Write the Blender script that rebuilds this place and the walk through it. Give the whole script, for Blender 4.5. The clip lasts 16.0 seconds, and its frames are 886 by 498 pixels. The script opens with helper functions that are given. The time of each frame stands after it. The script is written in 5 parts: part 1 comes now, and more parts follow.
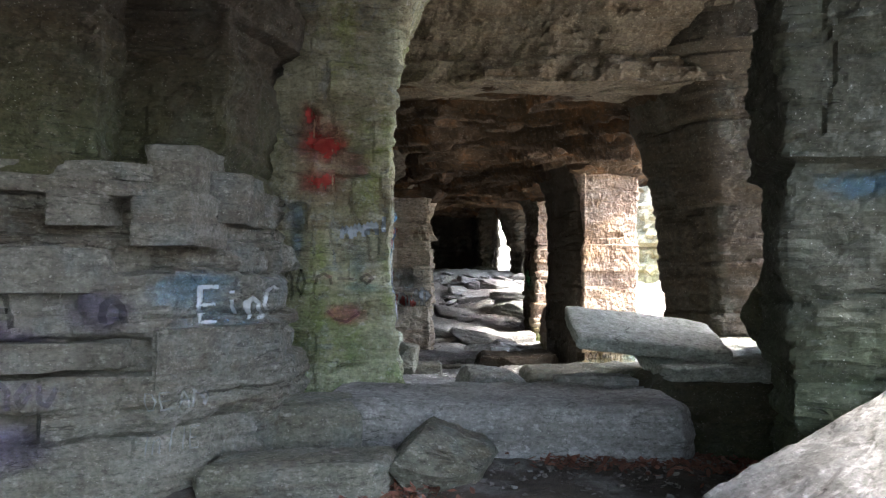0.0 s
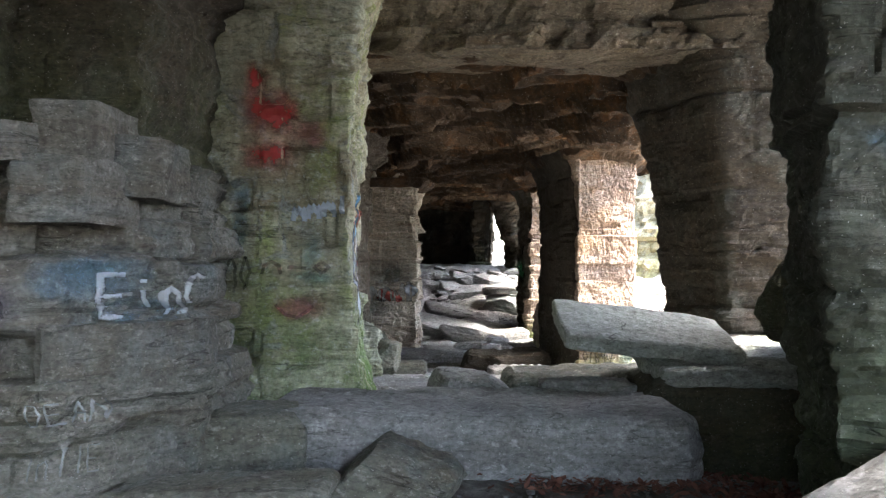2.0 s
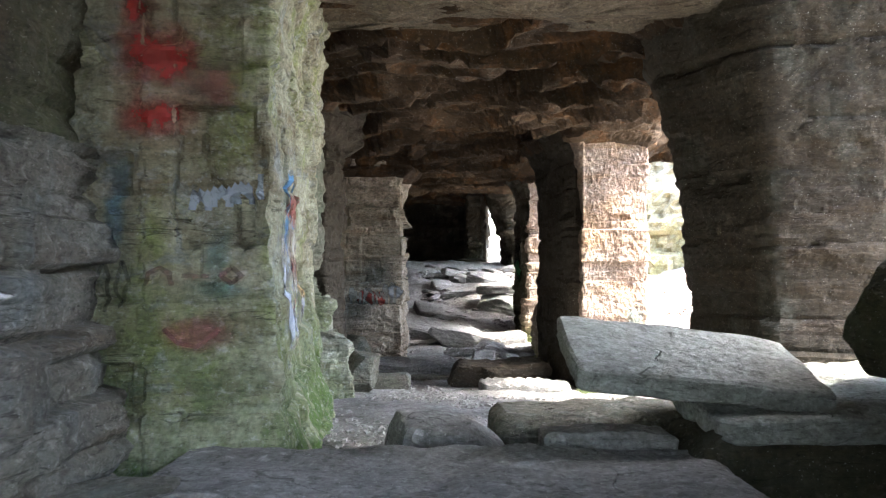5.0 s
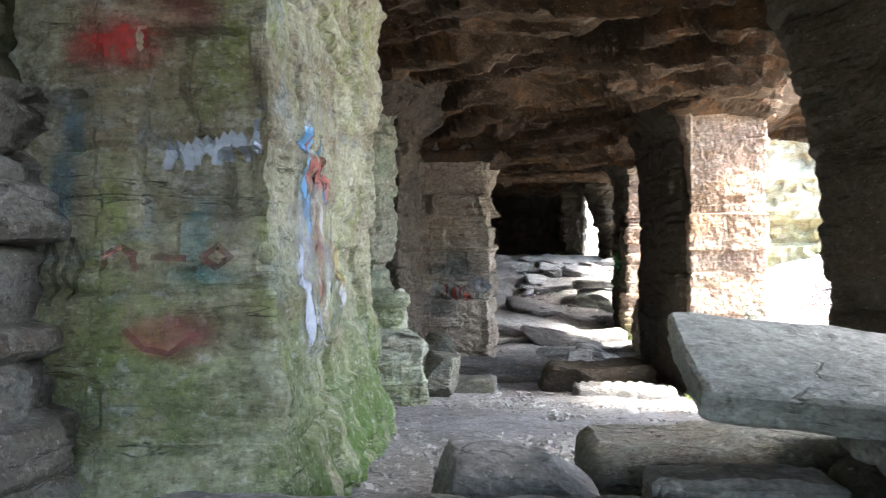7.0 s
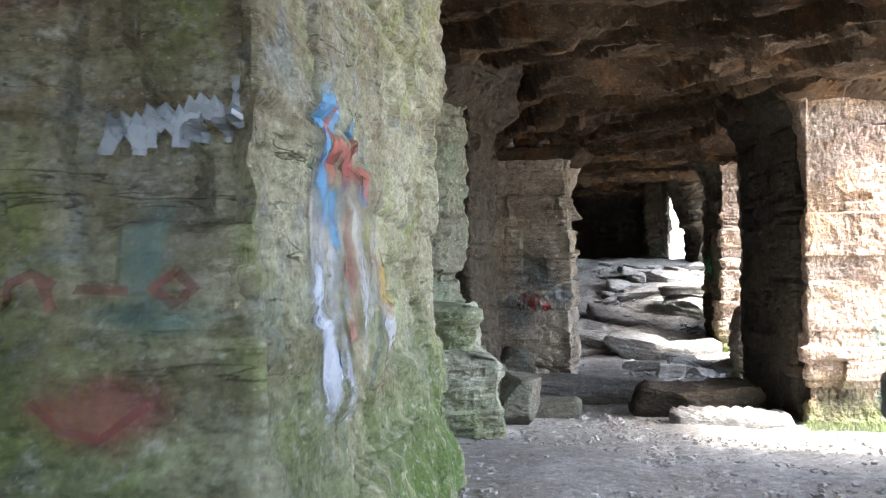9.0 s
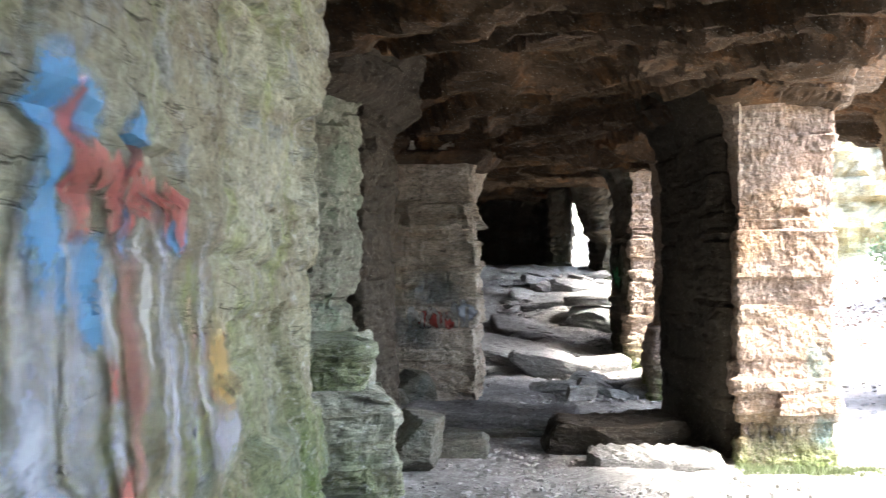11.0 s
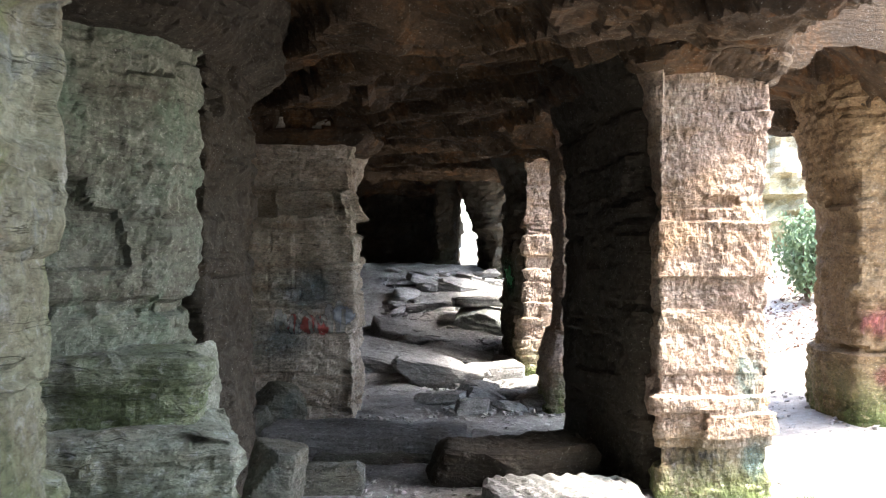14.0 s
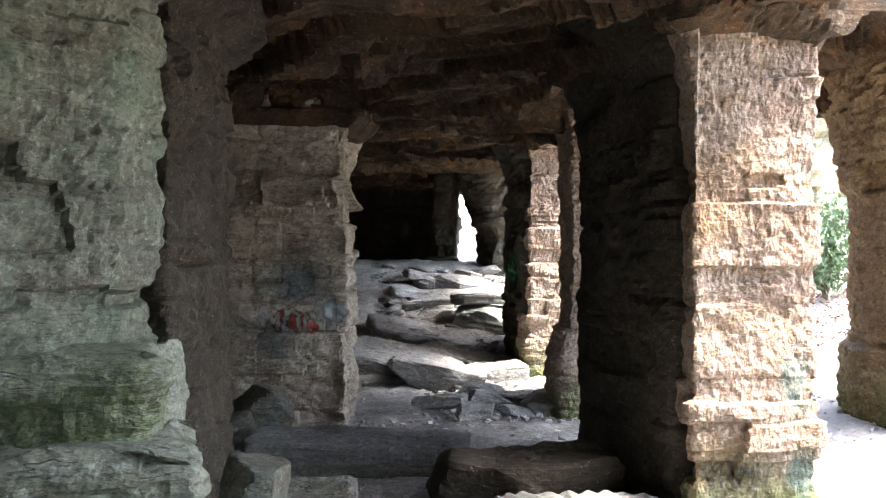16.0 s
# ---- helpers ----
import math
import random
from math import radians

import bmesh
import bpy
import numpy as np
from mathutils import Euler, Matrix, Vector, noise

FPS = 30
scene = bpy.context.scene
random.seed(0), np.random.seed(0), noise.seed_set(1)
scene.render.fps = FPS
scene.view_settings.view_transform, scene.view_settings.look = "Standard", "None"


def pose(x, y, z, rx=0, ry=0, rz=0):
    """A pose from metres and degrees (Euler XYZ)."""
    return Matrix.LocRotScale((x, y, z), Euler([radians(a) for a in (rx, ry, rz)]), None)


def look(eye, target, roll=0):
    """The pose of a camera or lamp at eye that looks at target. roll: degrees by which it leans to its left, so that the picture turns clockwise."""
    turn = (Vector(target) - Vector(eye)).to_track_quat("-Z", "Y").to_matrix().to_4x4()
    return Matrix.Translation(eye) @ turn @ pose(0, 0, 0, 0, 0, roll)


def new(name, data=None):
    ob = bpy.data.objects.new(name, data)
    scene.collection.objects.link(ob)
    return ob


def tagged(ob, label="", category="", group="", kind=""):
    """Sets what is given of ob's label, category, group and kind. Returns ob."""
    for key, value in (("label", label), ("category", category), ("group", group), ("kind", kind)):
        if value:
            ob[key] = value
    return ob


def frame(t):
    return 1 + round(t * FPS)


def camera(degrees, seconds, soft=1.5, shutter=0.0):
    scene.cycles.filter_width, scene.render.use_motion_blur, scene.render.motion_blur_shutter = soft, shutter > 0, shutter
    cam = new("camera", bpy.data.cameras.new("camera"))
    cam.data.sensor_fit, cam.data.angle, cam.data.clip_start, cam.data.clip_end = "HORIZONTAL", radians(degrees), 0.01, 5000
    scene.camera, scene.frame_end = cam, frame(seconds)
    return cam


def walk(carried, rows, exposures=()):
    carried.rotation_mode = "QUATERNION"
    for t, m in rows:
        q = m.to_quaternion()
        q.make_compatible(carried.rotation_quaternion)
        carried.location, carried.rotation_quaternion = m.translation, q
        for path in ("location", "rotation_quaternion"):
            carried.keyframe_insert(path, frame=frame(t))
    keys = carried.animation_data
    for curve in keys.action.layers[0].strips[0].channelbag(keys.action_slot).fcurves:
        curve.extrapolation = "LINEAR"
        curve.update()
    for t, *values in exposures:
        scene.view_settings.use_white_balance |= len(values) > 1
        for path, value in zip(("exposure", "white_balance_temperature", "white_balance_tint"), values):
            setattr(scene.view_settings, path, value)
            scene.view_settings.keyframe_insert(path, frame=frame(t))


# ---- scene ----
cam = camera(50.0, 16.0, soft=1.2, shutter=0.5)
PATH = [
    (0, (0.164, -0.005, 1.748), (0.126, 1.994, 1.789), 0.5),
    (0.5, (0.2, 0.224, 1.742), (0.162, 2.223, 1.78), 0.4),
    (1, (0.259, 0.479, 1.722), (0.219, 2.478, 1.759), 0.4),
    (1.5, (0.309, 0.73, 1.705), (0.272, 2.73, 1.739), 0.5),
    (2, (0.348, 0.986, 1.688), (0.314, 2.986, 1.722), 0.5),
    (2.5, (0.372, 1.243, 1.678), (0.341, 3.242, 1.715), 0.5),
    (3, (0.404, 1.517, 1.7), (0.374, 3.516, 1.736), 0.5),
    (3.2, (0.41, 1.627, 1.702), (0.384, 3.626, 1.739), 0.5),
    (5.3, (0.516, 3.01, 1.738), (0.482, 5.01, 1.762), -0.0),
    (5.5, (0.533, 3.14, 1.722), (0.474, 5.139, 1.747), -0.1),
    (6.5, (0.577, 3.78, 1.682), (0.416, 5.773, 1.701), -0.1),
    (7, (0.591, 4.074, 1.662), (0.356, 6.06, 1.679), -0.2),
    (7.5, (0.588, 4.337, 1.656), (0.257, 6.309, 1.67), -0.4),
    (8, (0.562, 4.594, 1.593), (0.168, 6.555, 1.617), -0.6),
    (10.3, (0.309, 6.127, 1.907), (-0.059, 8.092, 1.93), -0.6),
    (10.5, (0.307, 6.231, 1.894), (-0.021, 8.204, 1.918), -0.4),
    (11, (0.268, 6.485, 1.898), (0.086, 8.477, 1.92), -0.2),
    (11.5, (0.262, 6.745, 1.911), (0.2, 8.744, 1.932), -0.0),
    (12, (0.266, 7.028, 1.924), (0.317, 9.027, 1.944), 0.2),
    (12.5, (0.251, 7.294, 1.917), (0.304, 9.293, 1.936), 0.2),
    (13, (0.253, 7.55, 1.905), (0.307, 9.549, 1.924), 0.2),
    (13.5, (0.27, 7.788, 1.881), (0.324, 9.787, 1.901), 0.2),
    (14, (0.274, 8.026, 1.861), (0.33, 10.025, 1.881), 0.2),
    (14.5, (0.262, 8.261, 1.844), (0.32, 10.26, 1.863), 0.2),
    (15, (0.262, 8.479, 1.815), (0.323, 10.478, 1.834), 0.2),
    (15.5, (0.259, 8.716, 1.797), (0.322, 10.714, 1.815), 0.2),
    (16, (0.249, 8.941, 1.776), (0.314, 10.939, 1.795), 0.2),
]
walk(cam, [(t, look(eye, target, roll)) for t, eye, target, roll in PATH], exposures=[(0, 4.25), (5, 4.45), (8, 4.65), (11, 4.4), (13, 3.95), (16, 4.1)])

# ---------- light ----------
world = bpy.data.worlds.new("sky")
scene.world = world
world.use_nodes = True
_nt = world.node_tree
_sky = _nt.nodes.new("ShaderNodeTexSky")
_sky.sky_type = 'NISHITA'
_sky.sun_disc = False
SUN_ELEV, SUN_AZ = 60.0, 105.0          # azimuth clockwise from +y
_sky.sun_elevation, _sky.sun_rotation = radians(SUN_ELEV), radians(SUN_AZ)
_sky.air_density, _sky.dust_density, _sky.ozone_density = 1.0, 3.0, 1.0
_nt.links.new(_sky.outputs[0], _nt.nodes["Background"].inputs[0])
_nt.nodes["Background"].inputs[1].default_value = 0.15
_sd = bpy.data.lights.new("sun", 'SUN')
_sd.energy, _sd.angle, _sd.color = 1.6, radians(10), (1.0, 0.95, 0.86)
_so = new("sun", _sd)
_dir = Vector((math.sin(radians(SUN_AZ)) * math.cos(radians(SUN_ELEV)), math.cos(radians(SUN_AZ)) * math.cos(radians(SUN_ELEV)), math.sin(radians(SUN_ELEV))))
_so.matrix_world = look(_dir * 40 + Vector((4, 12, 0)), (4, 12, 0))


# ---------- noise ----------
def _hash(ix, iy, iz, seed):
    h = (ix * 374761393 + iy * 668265263 + iz * 2147483647 + seed * 974634777) & 0xFFFFFFFF
    h = ((h ^ (h >> 13)) * 1274126177) & 0xFFFFFFFF
    h = ((h ^ (h >> 16)) * 2246822519) & 0xFFFFFFFF
    return ((h ^ (h >> 15)) & 0xFFFF) / 65535.0


def vnoise(p, seed=0):
    """Smooth noise from -1 to 1 at the points p."""
    p = np.asarray(p, float)
    i = np.floor(p).astype(np.int64)
    f = p - i
    f = f * f * (3 - 2 * f)
    out = 0
    for dx in (0, 1):
        for dy in (0, 1):
            for dz in (0, 1):
                w = (f[:, 0] if dx else 1 - f[:, 0]) * (f[:, 1] if dy else 1 - f[:, 1]) * (f[:, 2] if dz else 1 - f[:, 2])
                out = out + w * _hash(i[:, 0] + dx, i[:, 1] + dy, i[:, 2] + dz, seed)
    return out * 2 - 1


def fbm(p, octaves=4, seed=0):
    p, out, a = np.asarray(p, float), 0, 1.0
    for k in range(octaves):
        out = out + a * vnoise(p, seed + k * 17)
        p, a = p * 2.03 + 5.2, a * 0.5
    return out


def lerp_table(x, xs, ys):
    return np.interp(x, xs, ys)


# ---------- mesh helpers ----------
def mesh_object(name, verts, faces, material, parent=None, label="", smooth=False):
    me = bpy.data.meshes.new(name)
    me.from_pydata([tuple(v) for v in verts], [], [tuple(f) for f in faces])
    me.validate()
    me.update()
    if material:
        me.materials.append(material)
    if smooth:
        me.shade_smooth()
    ob = new(name, me)
    if parent is not None:
        ob.parent = parent
    if label:
        tagged(ob, label)
    return ob


def resample(poly, res, rounds=3):
    """Evenly spaced points round a closed outline, corners a little rounded."""
    poly = np.array(poly, float)
    pts, nxt = [], np.roll(poly, -1, axis=0)
    for a, b in zip(poly, nxt):
        n = max(2, int(round(np.linalg.norm(b - a) / res)))
        pts += [a + (b - a) * k / n for k in range(n)]
    pts = np.array(pts)
    for _ in range(rounds):
        pts = 0.5 * pts + 0.25 * (np.roll(pts, 1, 0) + np.roll(pts, -1, 0))
    return pts


def outline_frame(pts):
    tang = np.roll(pts, -1, 0) - np.roll(pts, 1, 0)
    tang /= np.linalg.norm(tang, axis=1)[:, None] + 1e-9
    nor = np.stack([tang[:, 1], -tang[:, 0]], 1)
    step = np.linalg.norm(np.roll(pts, -1, 0) - pts, axis=1)
    return nor, np.concatenate([[0], np.cumsum(step)[:-1]])


def terrace(t, levels, edge=0.14):
    t = t * levels
    k = np.floor(t)
    return (k + np.clip((t - k - 1 + edge) / edge, 0, 1)) / levels


def strata(s, z, seed, amp, bed=(0.10, 0.42), block=(0.3, 1.3), joint=0.03, spall=0.12, dip=0.0, open_beds=0.5, blocky=0.4, lam=0.3, bedamp=0.35):
    """How far a bedded, jointed rock face stands out at arc length s and height z."""
    rng = np.random.RandomState(seed)
    zmin, zmax = z.min() - 1, z.max() + 1
    beds = [zmin]
    while beds[-1] < zmax:
        beds.append(beds[-1] + rng.uniform(*bed) * (0.35 if rng.rand() < 0.4 else 1))
    beds = np.array(beds)
    nb = len(beds)
    o = 0 * s
    zz = z + 0.07 * vnoise(np.stack([s * 0.6, z * 0.3, o], 1), seed) + dip * s + 0.025 * vnoise(np.stack([s * 3, z * 2, o], 1), seed + 3) + 0.008 * vnoise(np.stack([s * 14, z * 8, o], 1), seed + 4)
    c = np.clip(np.searchsorted(beds, zz) - 1, 0, nb - 2)
    mid = (beds[c] + beds[c + 1]) / 2
    width = rng.uniform(block[0], block[1], nb)
    phase = rng.uniform(0, 5, nb)
    ss = s + 0.13 * vnoise(np.stack([s * 1.4, z * 2.2, o + 9], 1), seed + 5) + 0.03 * vnoise(np.stack([s * 7, z * 9, o], 1), seed + 6)
    u = (ss + phase[c]) / width[c]
    b = np.floor(u).astype(np.int64)
    r1 = _hash(b, c, b * 0, seed + 11)
    r2 = _hash(b, c, b * 0, seed + 12)
    isb = (rng.rand(nb) < blocky)[c]
    out = rng.normal(0, 1, nb)[c] * bedamp * amp
    out = out + np.where(isb, (r1 - 0.5) * 1.6 * amp - np.where(r2 < spall, amp * 2.4 * (0.4 + r1), 0), 0)
    # ragged chips whose upper and lower edges follow the beds
    chip = 0.5 + 0.5 * fbm(np.stack([ss * 1.1 + 0.5 * (zz - mid) + 0.15 * vnoise(np.stack([s * 2.3, zz * 3.1, o + 2], 1), seed + 25), mid * 1.7 + zz * 0.9, o], 1), 4, seed + 21)
    out = out + amp * 3.0 * (terrace(chip, 5) - 0.5)
    chip2 = 0.5 + 0.5 * fbm(np.stack([ss * 3.6, zz * 5.0, o + 4], 1), 3, seed + 22)
    out = out + amp * 1.1 * (terrace(chip2, 4, 0.2) - 0.5)
    out = out + lam * amp * (vnoise(np.stack([s * 0.8, zz * 26, o], 1), seed + 30) + 0.6 * vnoise(np.stack([s * 2.5, zz * 55, o], 1), seed + 31))
    frac = u - b
    dv = np.minimum(frac, 1 - frac) * width[c]
    dh = np.minimum(zz - beds[c], beds[c + 1] - zz)
    near = np.where(zz - beds[c] < beds[c + 1] - zz, c, c + 1)
    openb = rng.rand(nb)
    slot = vnoise(np.stack([s * 1.7, near * 3.37, o], 1), seed + 8) + 0.5 * vnoise(np.stack([s * 6.1, near * 1.7, o], 1), seed + 9)
    gap = np.clip(slot * 2.2 + (openb[near] < open_beds) * 1.1 - 0.75, 0, 1.3)
    out = out - joint * gap * np.exp(-(dh / 0.021) ** 2)
    out = out - joint * 0.8 * (isb & (r2 > 0.5)) * np.exp(-(dv / 0.012) ** 2)
    return out


def rock_shell(poly, z0, z1, res=0.03, seed=1, amp=0.03, rough=0.02, shift=None, grow=None, caps=4, cap_noise=0.02, zres=None, rounds=3, carve=None, **kw):
    """A closed body of bedded rock on an outline. shift(z): how far the outline moves; grow(z, nx, ny): how far it swells; carve(x, y, z, nx, ny): single breaks and ledges."""
    pts = resample(poly, res, rounds)
    nor, arc = outline_frame(pts)
    n = len(pts)
    levels = np.linspace(z0, z1, max(3, int((z1 - z0) / (zres or res)) + 1))
    S, Z = np.meshgrid(arc, levels)
    NX = np.broadcast_to(nor[:, 0], S.shape)
    NY = np.broadcast_to(nor[:, 1], S.shape)
    X = np.broadcast_to(pts[:, 0], S.shape).copy()
    Y = np.broadcast_to(pts[:, 1], S.shape).copy()
    s, z = S.ravel(), Z.ravel()
    d = strata(s, z, seed, amp, **kw)
    p3 = np.stack([X.ravel(), Y.ravel(), z], 1)
    d = d + rough * fbm(p3 * 1.6, 3, seed) + rough * 0.45 * fbm(p3 * np.array([7, 7, 9]), 3, seed + 40) + rough * 0.22 * vnoise(p3 * 34, seed + 77)
    if grow is not None:
        d = d + grow(z, NX.ravel(), NY.ravel())
    if carve is not None:
        jx = 0.035 * fbm(p3 * 5, 3, seed + 33)
        jz = 0.03 * fbm(p3 * 6, 3, seed + 34)
        d = d + carve(p3[:, 0] + jx, p3[:, 1] + jx, z + jz, NX.ravel(), NY.ravel())
    X = X.ravel() + NX.ravel() * d
    Y = Y.ravel() + NY.ravel() * d
    if shift is not None:
        sx, sy = shift(z)
        X, Y = X + sx, Y + sy
    z = z + 0.012 * vnoise(p3 * 6, seed + 60)
    verts = [np.stack([X, Y, z], 1)]
    m = len(levels)
    faces = []
    for r in range(m - 1):
        a = r * n + np.arange(n)
        b = r * n + (np.arange(n) + 1) % n
        faces.append(np.stack([a, b, b + n, a + n], 1))
    total = m * n
    for top in (False, True):
        base = (m - 1) * n if top else 0
        ring = verts[0][base:base + n]
        mid = ring.mean(0)
        prev = base + np.arange(n)
        for k in range(1, caps + 1):
            f = 1 - k / (caps + 0.6)
            f = f ** 0.8
            rr = mid + (ring - mid) * np.array([f, f, 0.9 * f])
            q = rr * 2.2
            rr[:, 2] += (cap_noise * fbm(q, 4, seed + 90) + cap_noise * 0.3 * vnoise(rr * 25, seed + 91)) * (1 if top else -1) + (0.25 * cap_noise if top else -0.25 * cap_noise)
            verts.append(rr)
            cur = total + np.arange(n)
            total += n
            a, b, c2, d2 = prev, np.roll(prev, -1), np.roll(cur, -1), cur
            faces.append(np.stack([a, b, c2, d2] if top else [d2, c2, b, a], 1))
            prev = cur
        verts.append(rr.mean(0)[None])
        tri = np.stack([prev, np.roll(prev, -1), np.full(n, total), np.full(n, total)], 1)
        faces.append(tri if top else tri[:, ::-1])
        total += 1
    F = []
    for f in np.concatenate(faces).tolist():
        F.append(tuple(dict.fromkeys(f)))
    return np.concatenate(verts), F


def rock_thing(name, label, category, material, poly, z0, z1, kind="", group="", **kw):
    """A standing rock body as one object with its origin at the foot."""
    v, f = rock_shell(poly, z0, z1, **kw)
    base = np.array([np.mean([p[0] for p in poly]), np.mean([p[1] for p in poly]), z0])
    ob = mesh_object(name, v - base, f, material)
    ob.location = base
    return tagged(ob, label, category, group, kind)


def slab(name, label, at, size, turn=(0, 0, 0), seed=1, material=None, category="stone", group="loose stones", res=0.035, amp=0.009, rough=0.02, chop=0.3, cap_noise=0.03, joint=0.006, bed=(0.05, 0.2), taper=0.0, lam=0.5, ripple=0.0):
    """A broken stone slab: centre of its base, its length, width and thickness, its turn in degrees."""
    rng = np.random.RandomState(seed)
    lx, ly, lz = size[0] / 2, size[1] / 2, size[2]
    poly = []
    for cx, cy in ((-1, -1), (1, -1), (1, 1), (-1, 1)):
        k, l = rng.uniform(0.05, chop, 2)
        a = (cx * lx * (1 - k * 2 * rng.rand()), cy * ly)
        b = (cx * lx, cy * ly * (1 - l * 2 * rng.rand()))
        poly += [b, a] if (cx * cy) < 0 else [a, b]
    # keep the order anticlockwise round the outline
    poly.sort(key=lambda p: math.atan2(p[1] / ly, p[0] / lx))

    def grow(z, nx, ny):
        return -taper * np.clip((z - lz * 0.45) / lz, 0, 1) ** 1.5 - 0.25 * lz * np.clip((np.abs(z / lz - 0.5) - 0.36) / 0.14, 0, 1) ** 2 * 0.5
    v, f = rock_shell(poly, 0, lz, res=res, seed=seed, amp=amp, rough=rough, caps=9, cap_noise=cap_noise, bed=bed, block=(0.25, 0.9), joint=joint, spall=0.08, blocky=0.2, lam=lam, grow=grow, rounds=2, zres=min(res, max(0.012, lz / 9)))
    if ripple > 0:
        wave = np.sin(v[:, 0] * 46 + 14 * v[:, 1] + 3 * vnoise(v * 3, seed))
        v[:, 2] += ripple * wave * (v[:, 2] > lz * 0.75)
    ob = mesh_object(name, v, f, material or M_GREY)
    ob.matrix_world = pose(*at, *turn)
    return tagged(ob, label, category, group)


def boulder(name, label, at, size, turn=(0, 0, 0), seed=1, material=None, category="boulder", group="", faces=15, rough=0.05, fine=56):
    """An angular boulder: a body cut by flat breaks and roughened. at: the middle of its base; size: its three widths."""
    r = np.random.RandomState(seed)
    n = r.randn(faces, 3)
    n = np.concatenate([n, [(0, 0, 1), (0, 0, -1), (1, 0.1, 0), (-1, 0, 0.1), (0, 1, 0.1), (0.1, -1, 0)]])
    n /= np.linalg.norm(n, axis=1)[:, None]
    far = r.uniform(0.72, 1.05, len(n))
    cols, rows = fine, fine // 2
    th, ph = np.meshgrid(np.arange(cols) / cols * 2 * math.pi, np.linspace(0.03, math.pi - 0.03, rows))
    d = np.stack([np.sin(ph) * np.cos(th), np.sin(ph) * np.sin(th), np.cos(ph)], -1).reshape(-1, 3)
    dots = d @ n.T
    rad = np.where(dots > 0.05, far[None] / np.maximum(dots, 0.05), 9).min(1)
    p = d * np.minimum(rad, 1.35)[:, None]
    half = np.array(size) / 2
    q = p * half
    w = min(size)
    q = q + d * (rough * w * fbm(q * (1.6 / w), 4, seed) + rough * 0.35 * w * vnoise(q * (9 / w), seed + 5))[:, None]
    lam = vnoise(np.stack([q[:, 0] * 2, q[:, 1] * 2, q[:, 2] * 34], 1), seed + 9)
    q = q + d * np.array([1, 1, 0]) * (0.025 * w * lam)[:, None]
    q[:, 2] -= q[:, 2].min()
    F = []
    for j in range(rows - 1):
        for i in range(cols):
            a, b = j * cols + i, j * cols + (i + 1) % cols
            F.append((a, a + cols, b + cols, b))
    F.append(tuple(range(cols)))
    F.append(tuple((rows - 1) * cols + k for k in reversed(range(cols))))
    ob = mesh_object(name, q, F, material or M_GREY)
    ob.matrix_world = pose(*at, *turn)
    return tagged(ob, label, category, group)


